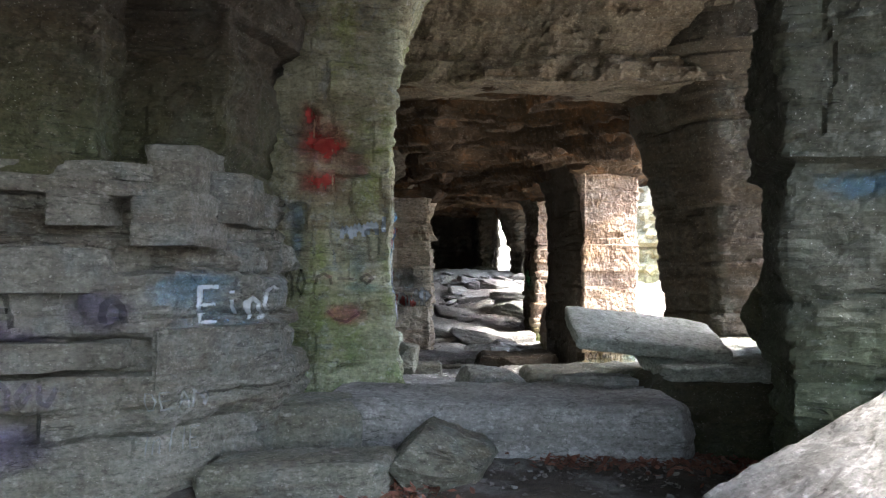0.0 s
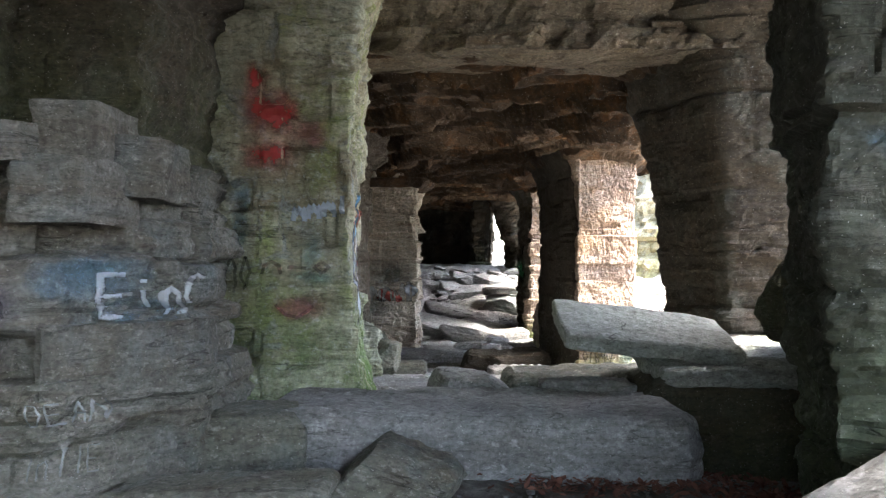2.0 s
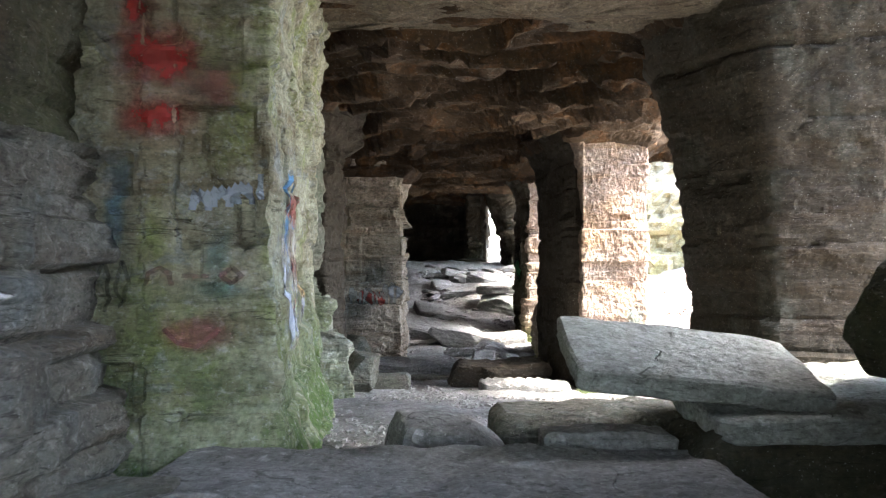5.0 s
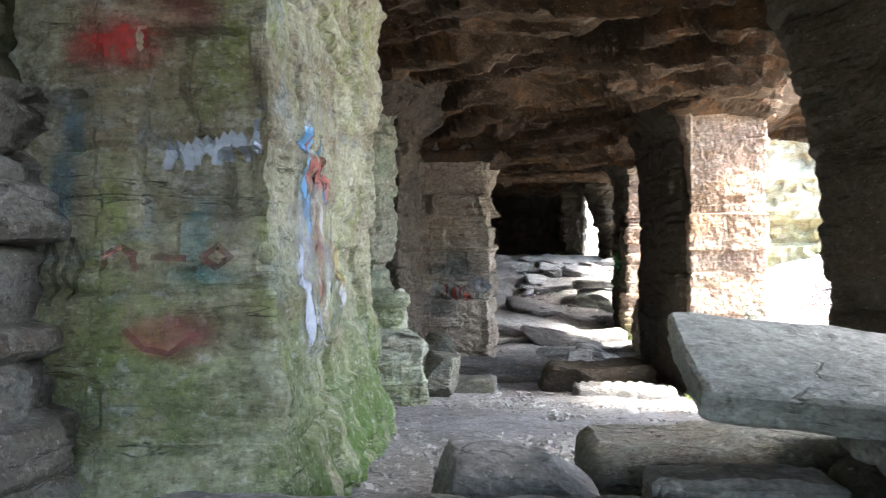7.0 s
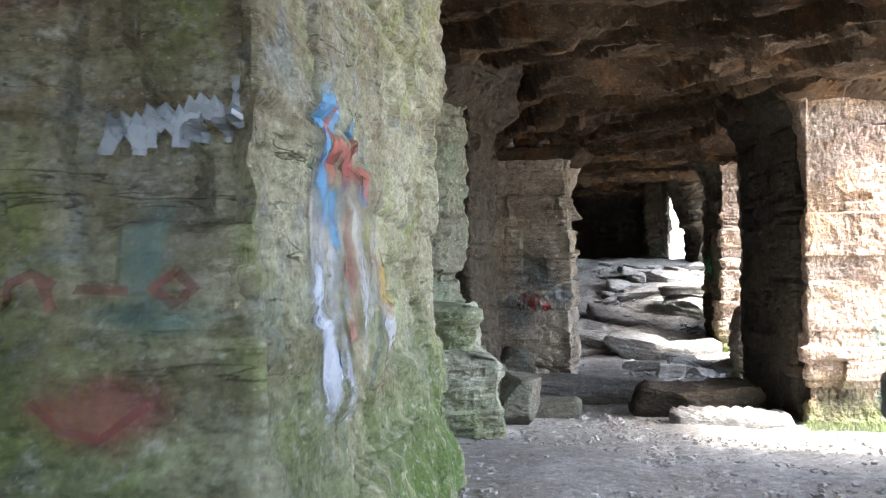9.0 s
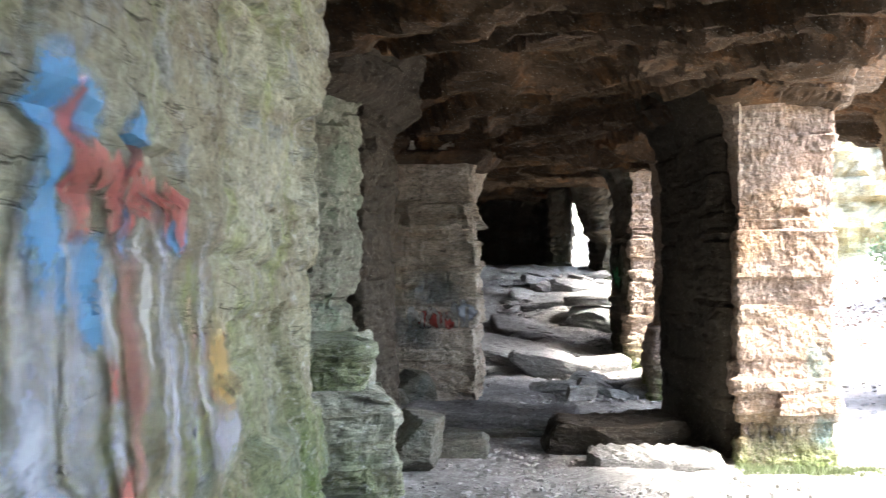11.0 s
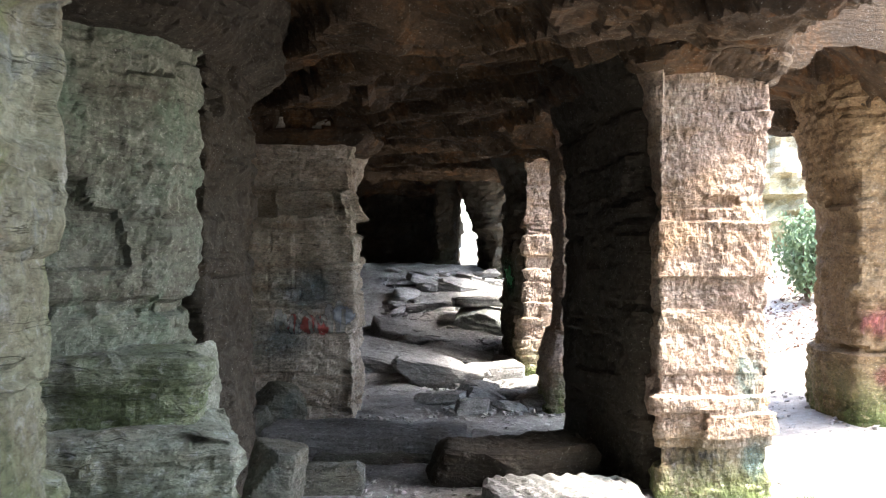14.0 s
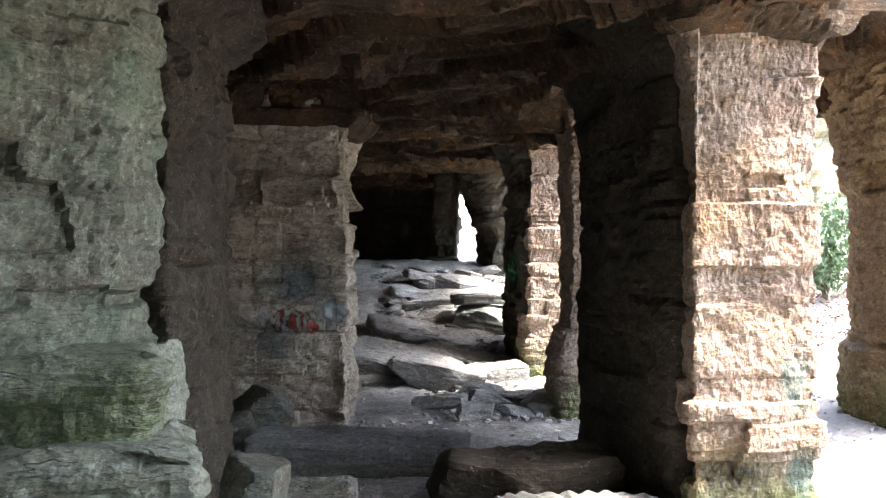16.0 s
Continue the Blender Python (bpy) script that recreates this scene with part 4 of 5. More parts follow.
def finish_paint(ob, name, V, F, UV, material, label):
    part_ob = mesh_object(name, V, F, material, ob, label)
    lay_uv = part_ob.data.uv_layers.new(name="UVMap")
    for loop in part_ob.data.loops:
        lay_uv.data[loop.index].uv = UV[loop.vertex_index]
    return part_ob


GLYPHS = {
    "E": [[(1, 1), (0, 1), (0, 0), (1, 0)], [(0, 0.5), (0.8, 0.5)]],
    "i": [[(0.5, 0), (0.5, 0.62)], [(0.5, 0.8), (0.5, 0.88)]],
    "n": [[(0.1, 0), (0.1, 0.6)], [(0.1, 0.5), (0.5, 0.65), (0.85, 0.5), (0.85, 0)]],
    "G": [[(1, 0.85), (0.6, 1), (0.1, 0.8), (0, 0.4), (0.3, 0), (0.95, 0.05), (0.95, 0.45), (0.55, 0.45)]],
    "D": [[(0, 0), (0, 1), (0.6, 0.95), (0.95, 0.5), (0.6, 0.05), (0, 0)]],
    "A": [[(0, 0), (0.5, 1), (1, 0)], [(0.2, 0.4), (0.8, 0.4)]],
    "N": [[(0, 0), (0, 1), (1, 0), (1, 1)]],
    "U": [[(0, 1), (0, 0.2), (0.5, 0), (1, 0.2), (1, 1)]],
    "C": [[(1, 0.9), (0.5, 1), (0, 0.5), (0.5, 0), (1, 0.1)]],
    "O": [[(0.5, 1), (0, 0.6), (0, 0.3), (0.5, 0), (1, 0.3), (1, 0.6), (0.5, 1)]],
    "m": [[(0, 0), (0.05, 0.7), (0.3, 0.4), (0.5, 0.75), (0.7, 0.35), (1, 0.7), (0.95, 0)]],
    "|": [[(0.5, 0), (0.5, 1)]],
    "(": [[(0, 0), (0.1, 0.6), (0.5, 0.9), (0.9, 0.6), (1, 0)]],
    ")": [[(0, 0.8), (0.25, 0.25), (0.6, 0.1), (1, 0.7)]],
    "o": [[(0.5, 0.9), (0.1, 0.5), (0.5, 0.1), (0.9, 0.5), (0.5, 0.9)]],
    "-": [[(0, 0.5), (1, 0.45)]],
}


def tag(ob, label, word, start, height, advance, facing, material, width=0.02, slope=0.0, name="graffiti"):
    """Letters drawn in strokes on the rock, from their lower left corner."""
    way = {'y': Vector((0, 1, 0)), 'x': Vector((-1, 0, 0))}[facing]
    u = {'y': Vector((1, 0, 0)), 'x': Vector((0, 1, 0))}[facing]
    COATS[0] += 1
    V, F, UV = [], [], []
    for k, ch in enumerate(word):
        for line in GLYPHS.get(ch, []):
            pts = [Vector((start_u * advance * 0.78 + k * advance, start_v * height + slope * k * advance)) for start_u, start_v in line]
            dense = []
            for a, b in zip(pts, pts[1:]):
                n = max(1, int((b - a).length / 0.012))
                dense += [a + (b - a) * i / n for i in range(n)]
            dense.append(pts[-1])
            row = None
            for i, q in enumerate(dense):
                t = (dense[min(i + 1, len(dense) - 1)] - dense[max(i - 1, 0)]).normalized()
                side = Vector((-t.y, t.x)) * width / 2
                cur = []
                for w in (-1, 0, 1):
                    r = q + side * w
                    h = lay(ob, Vector(start) + u * r.x + Vector((0, 0, r.y)) - way * 0.6, way, 0.013)
                    cur.append(None if h is None else len(V))
                    if h is not None:
                        V.append(h)
                        UV.append((abs(w) * 0.45 + 0.1, 0))
                if row and None not in row + cur:
                    dd = [V[x].dot(way) for x in row + cur]
                    if max(dd) - min(dd) < 0.14:
                        F.append((row[0], row[1], cur[1], cur[0]))
                        F.append((row[1], row[2], cur[2], cur[1]))
                row = cur
    return finish_paint(ob, name, V, F, UV, material, label)


P_RED = paint_material("red_spray", (0.36, 0.03, 0.028), 0.8)
P_PINK = paint_material("faded_red_spray", (0.28, 0.08, 0.07), 0.5)
P_WHITE = paint_material("white_spray", (0.60, 0.62, 0.64), 0.6, 0.2)
P_PALE = paint_material("pale_blue_white_spray", (0.46, 0.52, 0.62), 0.8)
P_BLUE = paint_material("blue_spray", (0.09, 0.27, 0.46), 0.75, 0.1)
P_FBLUE = paint_material("faded_blue_spray", (0.08, 0.20, 0.30), 0.42)
P_TEAL = paint_material("teal_spray", (0.10, 0.26, 0.26), 0.32)
P_BLACK = paint_material("black_spray", (0.03, 0.03, 0.04), 0.45)
P_PURPLE = paint_material("faded_purple_spray", (0.10, 0.08, 0.14), 0.5)
P_GREEN = paint_material("green_spray", (0.05, 0.26, 0.10), 0.7)
P_CHALK = paint_material("scratched_pale_lines", (0.42, 0.44, 0.42), 0.55)

pillars = [o for o in scene.objects if o.name.startswith(("rock_pillar", "rock_buttress"))]


def pillar_like(words):
    return [o for o in pillars if words in o["label"]][0]


WALL_L = [o for o in scene.objects if o.name == "wall_left_lower"][0]
PIL_A = pillar_like("green-grey")
PIL_B = pillar_like("painted red and white")
PIL_C = pillar_like("pink pick-dressed")
PIL_D = pillar_like("green paint behind")
PIL_E = pillar_like("beside a rubble")
PIL_F = pillar_like("red graffiti")
PIL_G = pillar_like("big dark pillar")

# approach wall
patch(WALL_L, "faded blue paint", (-1.2, 5.3, 1.36), (0.5, 0.4), 'y', P_FBLUE)
patch(WALL_L, "faded blue paint", (-1.35, 5.3, 1.62), (0.4, 0.3), 'y', P_FBLUE)
tag(WALL_L, "blue sprayed loops under white letters", "oOmo", (-1.5, 5.2, 1.2), 0.17, 0.12, 'y', P_BLUE, 0.022)
tag(WALL_L, "white spray-painted letters EinG", "EinG", (-1.32, 5.2, 1.43), 0.2, 0.095, 'y', P_WHITE, 0.026)
tag(WALL_L, "scratched name DEAN", "DEAN", (-1.53, 5.2, 0.96), 0.1, 0.065, 'y', P_CHALK, 0.009)
tag(WALL_L, "scratched scribble under the name", "|n||E", (-1.56, 5.2, 0.72), 0.12, 0.05, 'y', P_CHALK, 0.008)
tag(WALL_L, "faded black painted letter A", "A", (-2.27, 5.0, 1.42), 0.22, 0.16, 'y', P_BLACK, 0.03)
tag(WALL_L, "faded black painted arch", "(", (-1.74, 5.0, 1.44), 0.15, 0.14, 'y', P_BLACK, 0.04)
patch(WALL_L, "dark paint smear", (-1.75, 5.0, 1.5), (0.4, 0.3), 'y', P_PURPLE)
patch(WALL_L, "dark paint smear", (-2.2, 5.0, 1.32), (0.55, 0.28), 'y', P_PURPLE)
tag(WALL_L, "faded purple scrawl", "(o(o)", (-2.42, 4.9, 1.0), 0.15, 0.1, 'y', P_PURPLE, 0.025)
patch(WALL_L, "faded purple smear", (-2.2, 4.9, 0.8), (0.5, 0.3), 'y', P_PURPLE)
patch(WALL_L, "faint pink paint", (-2.45, 4.9, 1.5), (0.25, 0.2), 'y', P_PINK)

# first pillar, face towards the approach
patch(PIL_A, "red spray-paint blotch", (-0.9, 7.0, 2.68), (0.42, 0.36), 'y', P_RED)
patch(PIL_A, "red spray-paint blotch", (-0.9, 7.0, 2.4), (0.36, 0.22), 'y', P_RED)
patch(PIL_A, "red spray-paint blotch", (-0.98, 7.0, 2.9), (0.16, 0.22), 'y', P_RED)
patch(PIL_A, "faded red paint", (-0.64, 7.0, 2.54), (0.26, 0.24), 'y', P_PINK)
tag(PIL_A, "white sprayed zigzag tag", "mmm|", (-0.75, 7.0, 1.97), 0.12, 0.095, 'y', P_PALE, 0.035, 0.18)
patch(PIL_A, "white paint drips", (-0.6, 7.0, 1.9), (0.32, 0.26), 'y', paint_material("thin_white_spray", (0.5, 0.53, 0.52), 0.12))
tag(PIL_A, "red painted face eyes", "(-o", (-0.93, 7.0, 1.62), 0.09, 0.16, 'y', P_PINK, 0.022)
tag(PIL_A, "red painted mouth", ")", (-0.83, 7.0, 1.33), 0.12, 0.3, 'y', P_PINK, 0.02)
patch(PIL_A, "dull red paint", (-0.7, 7.0, 1.4), (0.36, 0.2), 'y', P_PINK)
patch(PIL_A, "teal paint", (-0.62, 7.0, 1.74), (0.12, 0.26), 'y', P_TEAL)
patch(PIL_A, "teal paint", (-0.58, 7.0, 1.6), (0.3, 0.09), 'y', P_TEAL)
tag(PIL_A, "dark grey looping tag", "(o", (-1.18, 7.0, 1.5), 0.26, 0.1, 'y', P_BLACK, 0.022)
patch(PIL_A, "faded blue paint", (-1.08, 7.0, 2.0), (0.12, 0.5), 'y', P_FBLUE)

# first pillar, long side
S_BLUE = paint_material("solid_blue_spray", (0.10, 0.32, 0.58), 0.7, 0.9, 12)
S_ORANGE = paint_material("solid_orange_spray", (0.52, 0.36, 0.12), 0.55, 0.7)
S_LILAC = paint_material("solid_lilac_spray", (0.46, 0.49, 0.58), 0.55, 0.7)
S_RED = paint_material("brick_red_spray", (0.40, 0.11, 0.09), 0.65, 0.8, 12)
S_WHITE = paint_material("runny_white_spray", (0.62, 0.63, 0.60), 0.5, 0.25, 14)
S_RUN = paint_material("runny_pink_spray", (0.42, 0.22, 0.19), 0.45, 0.2, 14)
S_RUNB = paint_material("runny_lilac_spray", (0.44, 0.48, 0.56), 0.45, 0.2, 14)
for y, z, w, h in ((7.83, 2.03, 0.10, 0.40), (7.95, 1.87, 0.24, 0.15), (7.98, 1.80, 0.14, 0.10), (8.13, 2.12, 0.16, 0.16), (7.93, 2.13, 0.16, 0.12), (8.10, 1.96, 0.07, 0.14), (8.34, 1.95, 0.16, 0.10)):
    patch(PIL_A, "bright blue spray paint", (-0.5, 7.72 + (y - 7.83) * 1.45, z), (w * 1.45, h), 'x', S_BLUE)
for y, z, w, h in ((7.89, 2.11, 0.08, 0.12), (7.93, 2.02, 0.07, 0.2), (8.03, 2.0, 0.07, 0.16), (8.1, 1.98, 0.06, 0.12), (8.18, 2.03, 0.07, 0.16), (8.27, 2.0, 0.08, 0.18), (8.36, 1.99, 0.06, 0.18)):
    patch(PIL_A, "brick-red bubble letter", (-0.5, 7.72 + (y - 7.83) * 1.45, z), (w * 1.45, h), 'x', S_RED, "graffiti")
tag(PIL_A, "red bubble letters over blue paint", "m(m)", (-0.5, 7.8, 1.98), 0.12, 0.19, 'x', S_RED, 0.035, -0.02)
runs = np.random.RandomState(77)
for k in range(22):
    y = 7.66 + 1.15 * k / 22 + runs.uniform(-0.02, 0.02)
    h = runs.uniform(0.35, 0.8)
    patch(PIL_A, "thin run of paint down the stone", (-0.5, y, 1.82 - h / 2 + runs.uniform(-0.05, 0.3)), (runs.uniform(0.05, 0.11), h), 'x', (S_WHITE, S_WHITE, S_RUN, S_RUNB, S_RUNB)[runs.randint(5)])
patch(PIL_A, "red paint drips", (-0.5, 8.1, 1.68), (0.07, 0.45), 'x', P_PINK)
patch(PIL_A, "red paint dab", (-0.5, 7.98, 1.7), (0.12, 0.07), 'x', S_RED)
patch(PIL_A, "red paint dab", (-0.5, 8.0, 1.5), (0.12, 0.12), 'x', S_RED)
patch(PIL_A, "orange spray paint", (-0.5, 8.94, 1.65), (0.5, 0.24), 'x', S_ORANGE)
patch(PIL_A, "orange spray paint", (-0.5, 8.82, 1.54), (0.2, 0.12), 'x', S_ORANGE)
patch(PIL_A, "pale lilac spray paint", (-0.5, 8.8, 1.46), (0.4, 0.2), 'x', S_LILAC)
patch(PIL_A, "blue paint dab", (-0.5, 7.84, 1.42), (0.08, 0.1), 'x', S_BLUE)
patch(PIL_A, "blue paint dab", (-0.5, 7.97, 1.4), (0.06, 0.16), 'x', S_BLUE)
patch(PIL_A, "pale blue paint", (-0.5, 7.7, 1.5), (0.2, 0.6), 'x', P_PALE)

# pillars of the gallery
TAG_RED = paint_material("tag_red_spray", (0.45, 0.09, 0.08), 0.8, 1.3)
TAG_WHITE = paint_material("tag_white_spray", (0.68, 0.68, 0.68), 0.65, 1.2)
for x, z, w, h in ((-1.28, 1.2, 0.12, 0.22), (-1.05, 1.12, 0.1, 0.34), (-0.6, 1.18, 0.14, 0.4), (-0.72, 1.22, 0.1, 0.26)):
    patch(PIL_B, "white sprayed letter edge", (x, 18.8, z), (w, h), 'y', TAG_WHITE, "graffiti")
for x, z, w, h in ((-1.12, 1.12, 0.16, 0.26), (-0.95, 1.1, 0.2, 0.28), (-0.8, 1.1, 0.18, 0.26)):
    patch(PIL_B, "red sprayed letter with white edges", (x, 18.8, z), (w, h), 'y', TAG_RED, "graffiti")
tag(PIL_B, "white sprayed edges of the letters", "m(m|", (-1.3, 18.8, 1.0), 0.28, 0.22, 'y', S_WHITE, 0.05)
patch(PIL_B, "blue and white spray paint", (-0.55, 18.8, 1.2), (0.3, 0.3), 'y', P_PALE)
patch(PIL_B, "dark blue spray paint", (-1.2, 18.8, 0.95), (0.6, 0.5), 'y', P_FBLUE)
patch(PIL_B, "teal stain", (-0.95, 18.8, 1.5), (0.8, 0.5), 'y', P_FBLUE)
patch(PIL_C, "teal spray paint", (2.82, 15.0, 0.95), (0.28, 0.6), 'y', P_TEAL)
patch(PIL_C, "teal spray paint", (2.88, 15.0, 0.35), (0.25, 0.4), 'y', P_TEAL)
tag(PIL_C, "black looping scrawl near the foot", "o(m)", (2.2, 15.0, 0.25), 0.2, 0.12, 'y', P_BLACK, 0.025)
patch(PIL_D, "green spray paint on the shaded side", (1.9, 24.5, 1.55), (1.2, 0.7), 'r', P_GREEN)
patch(PIL_D, "faded red paint above the green", (1.9, 24.5, 2.05), (1.0, 0.35), 'r', P_PINK)
patch(PIL_E, "faded blue spray paint", (1.98, 4.0, 2.14), (0.4, 0.14), 'y', P_FBLUE)
patch(PIL_F, "red graffiti", (5.1, 17.5, 1.22), (0.5, 0.4), 'y', P_PINK)
patch(PIL_F, "red graffiti", (5.15, 17.5, 0.65), (0.4, 0.3), 'y', P_PINK)
tag(PIL_F, "red graffiti letters", "m(o", (4.9, 17.5, 1.1), 0.25, 0.16, 'y', P_PINK, 0.04)


# ---------- rubble slope ----------
def ground_at(x, y):
    return float(ground_height(np.array([x]), np.array([y]))[0])


rng = np.random.RandomState(7)
made = 0
while made < 95:
    x, y = rng.uniform(-0.3, 2.1), 19.6 + 11.5 * rng.rand() ** 0.9
    if y < 21.5 and x < 0.2 or x > 1.75 and (23 < y < 26.6 or y < 19.3):
        continue
    size = rng.uniform(0.16, 0.7) * (1.25 if made % 6 == 0 else 1)
    at, turn = (x, y, ground_at(x, y) - 0.06), (rng.uniform(-10, 16), rng.uniform(-14, 14), rng.uniform(0, 360))
    if made % 5 == 0:
        slab("rubble_stone", "broken flat grey stone in the rubble slope", at, (size * 1.2, size * rng.uniform(0.6, 0.9), size * rng.uniform(0.14, 0.25)), turn, 300 + made, M_GREY, "stone", "rubble slope stones", res=0.05, chop=0.4, cap_noise=0.02)
    else:
        boulder("rubble_stone", "angular broken grey stone in the rubble slope", at, (size * 1.25, size * rng.uniform(0.6, 1.0), size * rng.uniform(0.25, 0.55)), turn, 300 + made, M_GREY, "stone", "rubble slope stones", fine=36)
    made += 1


def scatter(name, label, category, material, count, region, size, seed, flat=0.55, clump=None):
    """Many small stones in one mesh of loose pieces."""
    r = np.random.RandomState(seed)
    base = np.array([(-1, -1, -1), (1, -1, -1), (1, 1, -1), (-1, 1, -1), (-1, -1, 1), (1, -1, 1), (1, 1, 1), (-1, 1, 1)], float)
    quads = [(3, 2, 1, 0), (4, 5, 6, 7), (0, 1, 5, 4), (1, 2, 6, 5), (2, 3, 7, 6), (3, 0, 4, 7)]
    V, F = [], []
    for k in range(count):
        x, y = region(r)
        s = size * (0.35 + 1.3 * r.rand() ** 3)
        v = base * (0.5 + 0.5 * r.rand(8, 3)) * s * np.array([1, 0.75, flat])
        a = r.uniform(0, 6.283)
        ca, sa = math.cos(a), math.sin(a)
        v = np.stack([v[:, 0] * ca - v[:, 1] * sa, v[:, 0] * sa + v[:, 1] * ca, v[:, 2]], 1)
        zt = v[:, 0] * r.uniform(-0.3, 0.3) + v[:, 1] * r.uniform(-0.3, 0.3)
        v[:, 2] += zt
        v += np.array([x, y, 0])
        n = len(V)
        V += v.tolist()
        F += [tuple(i + n for i in q) for q in quads]
    A = np.array(V)
    A[:, 2] += ground_height(A[:, 0], A[:, 1])
    return tagged(mesh_object(name, A, F, material), label, category, "", "stuff")


M_CHIP = plain_material("grey_stone_chips", (0.40, 0.39, 0.37), 0.9, 0.4, 30)
scatter("gravel", "loose grey stone chips on the gallery floor", "gravel", M_CHIP, 5200, lambda r: (r.uniform(-0.9, 2.4), r.uniform(7.6, 16.5)), 0.018, 11)
scatter("gravel", "loose grey stone chips among the rubble", "gravel", M_CHIP, 3200, lambda r: (r.uniform(-0.6, 2.6), r.uniform(18, 31)), 0.035, 12)
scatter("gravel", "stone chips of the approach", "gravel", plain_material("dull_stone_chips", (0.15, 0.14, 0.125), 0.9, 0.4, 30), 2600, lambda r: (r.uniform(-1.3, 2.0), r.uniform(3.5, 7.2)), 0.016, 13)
scatter("gravel", "sunlit stones outside the gallery", "gravel", M_CHIP, 1800, lambda r: (r.uniform(3.2, 7.5), r.uniform(12, 27)), 0.028, 14)


def leaves(name, label, count, region, seed, colour, size=0.04, height=None):
    r = np.random.RandomState(seed)
    V, F = [], []
    for k in range(count):
        x, y = region(r)
        z = (height(x, y) if height else ground_at(x, y)) + 0.012 + 0.03 * r.rand()
        s = size * r.uniform(0.5, 1.3)
        a = Vector((s, 0, 0))
        m = Euler((r.uniform(-0.7, 0.7), r.uniform(-0.7, 0.7), r.uniform(0, 6.28))).to_matrix()
        pts = [(-1, 0, 0), (-0.3, -0.45, 0.15), (0.5, -0.35, 0.1), (1, 0, 0.25), (0.5, 0.35, 0.1), (-0.3, 0.45, 0.15)]
        n = len(V)
        for p in pts:
            q = m @ (Vector(p) * s)
            V.append((x + q.x, y + q.y, z + q.z))
        F += [(n, n + 1, n + 2, n + 3), (n, n + 3, n + 4, n + 5)]
    m = plain_material(name + "_brown", colour, 0.8, 0.5, 9)
    return tagged(mesh_object(name, V, F, m), label, "leaf litter", "", "stuff")


leaves("leaf_litter", "dry reddish-brown fallen leaves beside the slab", 900, lambda r: (0.7 + 1.5 * r.rand() + 0.15 * r.randn(), 5.9 + 0.12 * r.randn() + 0.9 * r.rand() ** 2), 21, (0.17, 0.075, 0.05), 0.03)
leaves("leaf_litter", "dry reddish-brown fallen leaves between the blocks", 420, lambda r: (-0.22 + 0.16 * r.randn(), 5.1 + 0.25 * r.randn()), 22, (0.17, 0.075, 0.05), 0.03)
leaves("leaf_litter", "fallen leaves on the outer slope", 3500, lambda r: (r.uniform(5.4, 10), r.uniform(23.5, 28)), 23, (0.20, 0.125, 0.095), 0.045)


# ---------- bush ----------
def bush(at, height, spread, count, seed):
    r = np.random.RandomState(seed)
    root = new("bush")
    root.location = at
    tagged(root, "pale green leafy bush on the outer slope", "bush")
    stems_v, stems_f, tips = [], [], []
    for k in range(16):
        a = r.uniform(0, 6.283)
        lean = r.uniform(0.1, 1.0) * spread
        end = Vector((lean * math.cos(a), lean * math.sin(a), height * r.uniform(0.5, 1.0)))
        prev = None
        for i in range(6):
            t = i / 5
            c = Vector((end.x * t ** 1.4, end.y * t ** 1.4, end.z * t)) + Vector(r.randn(3)) * 0.02
            w = 0.022 * (1 - t) + 0.004
            n = len(stems_v)
            for j in range(5):
                b = j * 1.2566
                stems_v.append((c.x + w * math.cos(b), c.y + w * math.sin(b), c.z))
            if prev is not None:
                stems_f += [(prev + j, prev + (j + 1) % 5, n + (j + 1) % 5, n + j) for j in range(5)]
            prev = n
            if t > 0.3:
                tips.append(c)
    mesh_object("stems", stems_v, stems_f, plain_material("bush_bark", (0.12, 0.09, 0.06)), root)
    V, F = [], []
    for k in range(count):
        c = tips[r.randint(len(tips))] + Vector(r.randn(3)) * 0.12
        m = Euler(tuple(r.uniform(0, 6.28, 3))).to_matrix()
        s = r.uniform(0.035, 0.075)
        n = len(V)
        for p in ((-1, 0, 0), (0, -0.45, 0.1), (1, 0, 0), (0, 0.45, 0.1)):
            q = m @ (Vector(p) * s) + c
            V.append(tuple(q))
        F.append((n, n + 1, n + 2, n + 3))
    mesh_object("crown", V, F, plain_material("bush_leaf", (0.16, 0.24, 0.13), 0.35, 0.4), root, "crown of small glossy pale leaves")
    return root


bush((7.6, 25.6, ground_at(7.6, 25.6) - 0.03), 1.7, 0.75, 4200, 31)


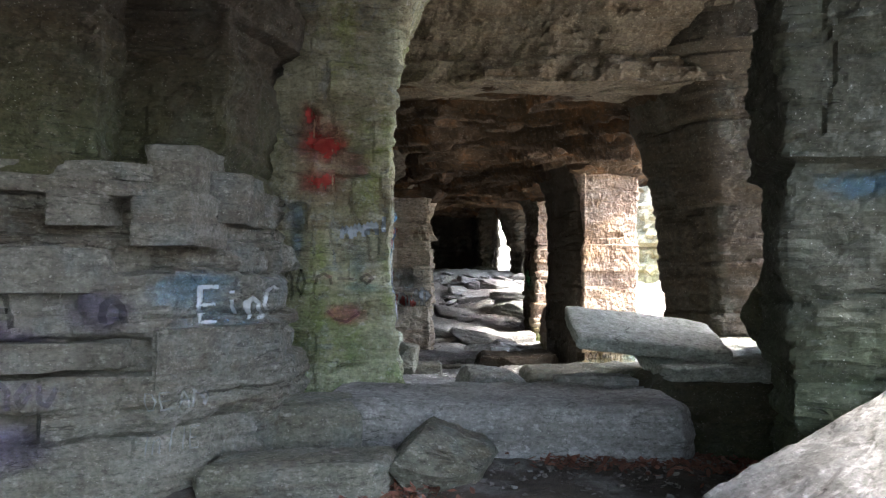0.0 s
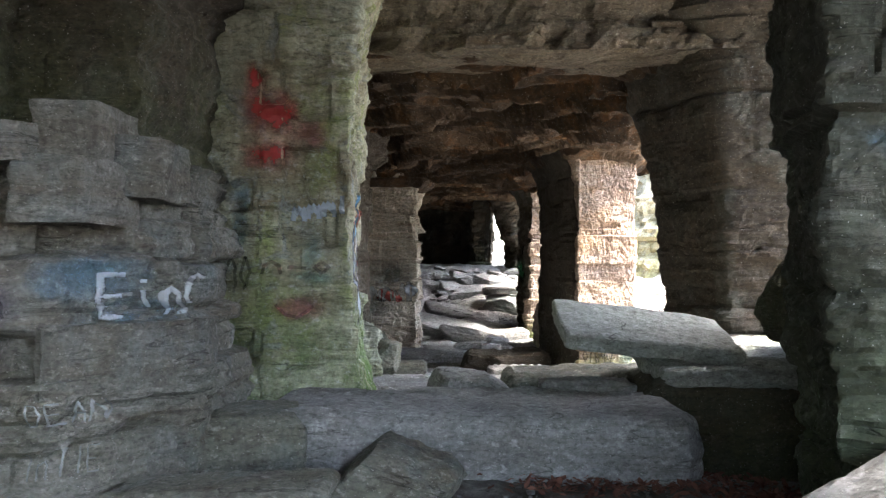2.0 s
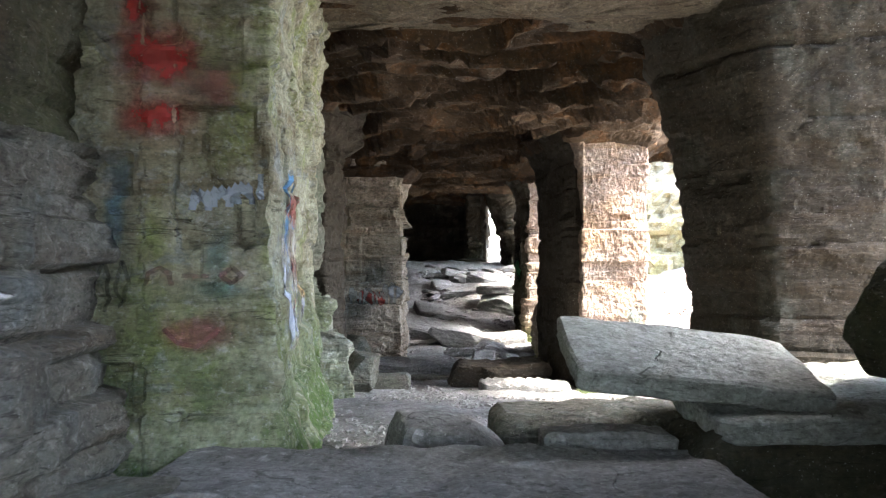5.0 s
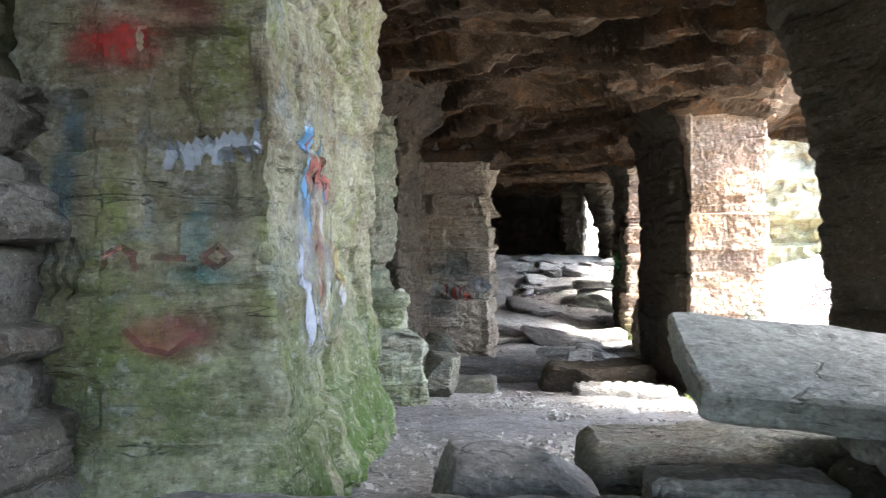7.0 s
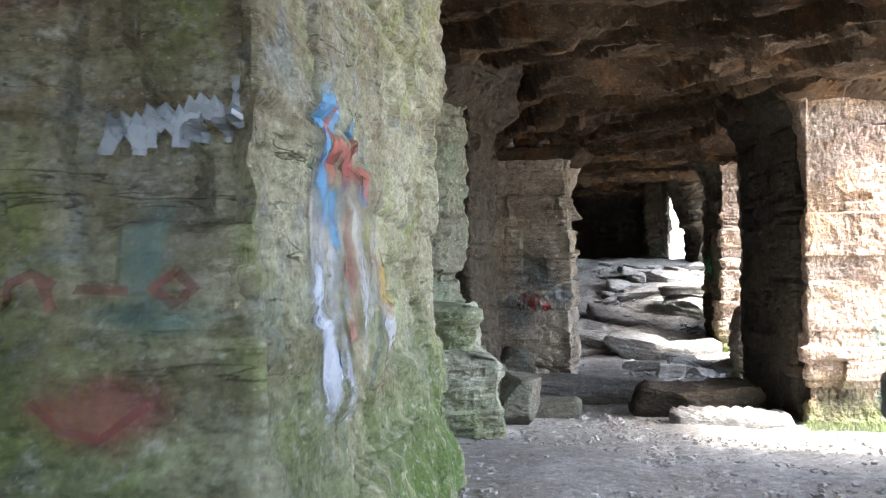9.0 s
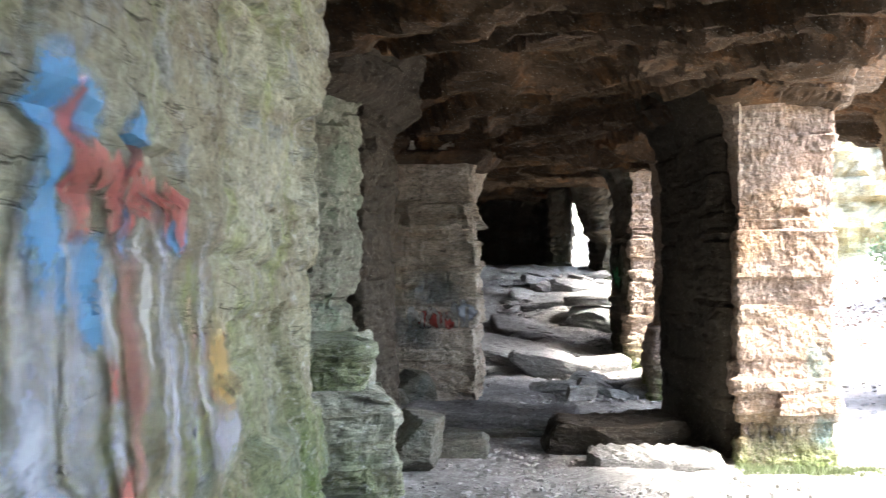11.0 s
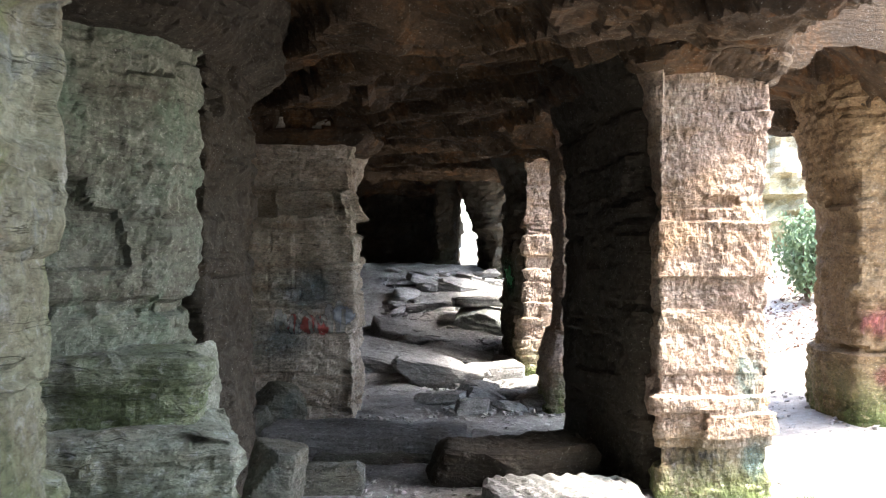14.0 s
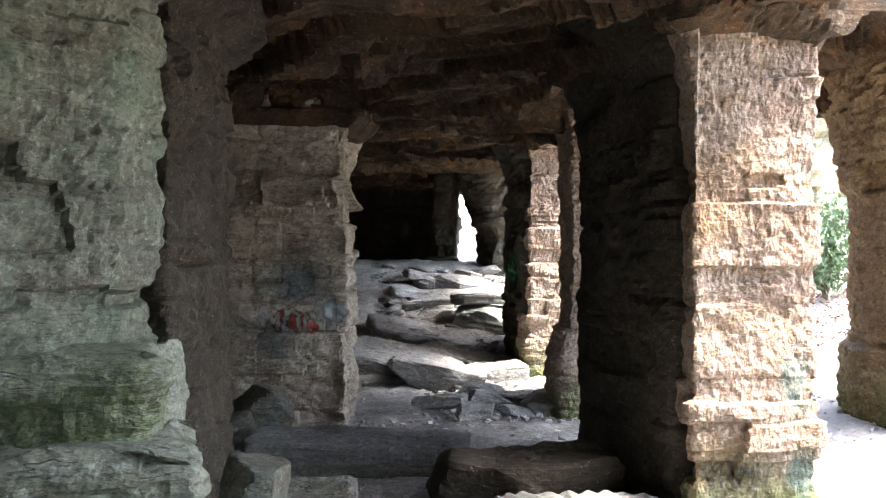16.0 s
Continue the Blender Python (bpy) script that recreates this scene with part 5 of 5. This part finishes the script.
def grass(name, label, count, region, seed, tall):
    r = np.random.RandomState(seed)
    V, F = [], []
    for k in range(count):
        x, y = region(r)
        z = ground_at(x, y) - 0.01
        h, a, w = tall * r.uniform(0.4, 1.2), r.uniform(0, 6.28), 0.005
        dx, dy = 0.4 * h * r.randn() * 0.7, 0.4 * h * r.randn() * 0.7
        n = len(V)
        V += [(x - w * math.cos(a), y - w * math.sin(a), z), (x + w * math.cos(a), y + w * math.sin(a), z), (x + dx * 0.5, y + dy * 0.5, z + h * 0.6), (x + dx, y + dy, z + h)]
        F += [(n, n + 1, n + 2), (n + 1, n + 3, n + 2)]
    return tagged(mesh_object(name, V, F, plain_material("grass_blade", (0.13, 0.165, 0.075), 0.6, 0.5)), label, "grass", "", "stuff")


grass("grass", "short green grass at the pillar's foot", 3200, lambda r: (r.uniform(2.05, 3.25), 15.02 - 0.4 * r.rand() ** 2), 41, 0.075)


# ---------- stones that stand out of the approach wall ----------
def wall_stone(poly, z0, z1, seed, label="squared stone standing out of the wall"):
    v, fc = rock_shell(poly, z0, z1, res=0.02, seed=seed, amp=0.008, rough=0.016, caps=5, cap_noise=0.01, bed=(0.08, 0.2), joint=0.006, lam=0.4)
    return mesh_object("stone", v - np.array(WALL_L.location), fc, M_WALL, WALL_L, label)


wall_stone([(-1.62, 5.7), (-1.62, 5.06), (-1.3, 5.1), (-1.24, 5.7)], 1.86, 2.16, 401)
wall_stone([(-2.25, 5.7), (-2.25, 4.82), (-1.75, 4.98), (-1.55, 5.05), (-1.5, 5.7)], 2.13, 2.3, 402)
wall_stone([(-2.0, 5.7), (-2.0, 4.84), (-1.72, 4.95), (-1.66, 5.7)], 1.96, 2.14, 403)
wall_stone([(-1.52, 5.8), (-1.5, 5.08), (-1.1, 5.62), (-0.96, 5.95), (-1.0, 6.3)], 1.08, 1.4, 404, "long course of stone jutting from the wall")
wall_stone([(-2.9, 5.6), (-2.9, 4.4), (-1.95, 4.9), (-1.72, 5.02), (-1.7, 5.6)], 1.6, 1.84, 405, "long course of stone jutting from the wall")
wall_stone([(-2.6, 5.6), (-2.6, 4.5), (-1.8, 4.92), (-1.62, 5.0), (-1.6, 5.6)], 1.2, 1.34, 406, "long course of stone jutting from the wall")
wall_stone([(-1.6, 5.8), (-1.58, 5.2), (-1.3, 5.25), (-1.28, 5.8)], 2.14, 2.42, 407)
wall_stone([(-1.3, 6.0), (-1.3, 5.45), (-1.12, 5.6), (-1.1, 6.1)], 2.0, 2.3, 408)
wall_stone([(-2.6, 5.6), (-2.6, 4.62), (-2.25, 4.8), (-2.2, 5.6)], 2.2, 2.5, 409)
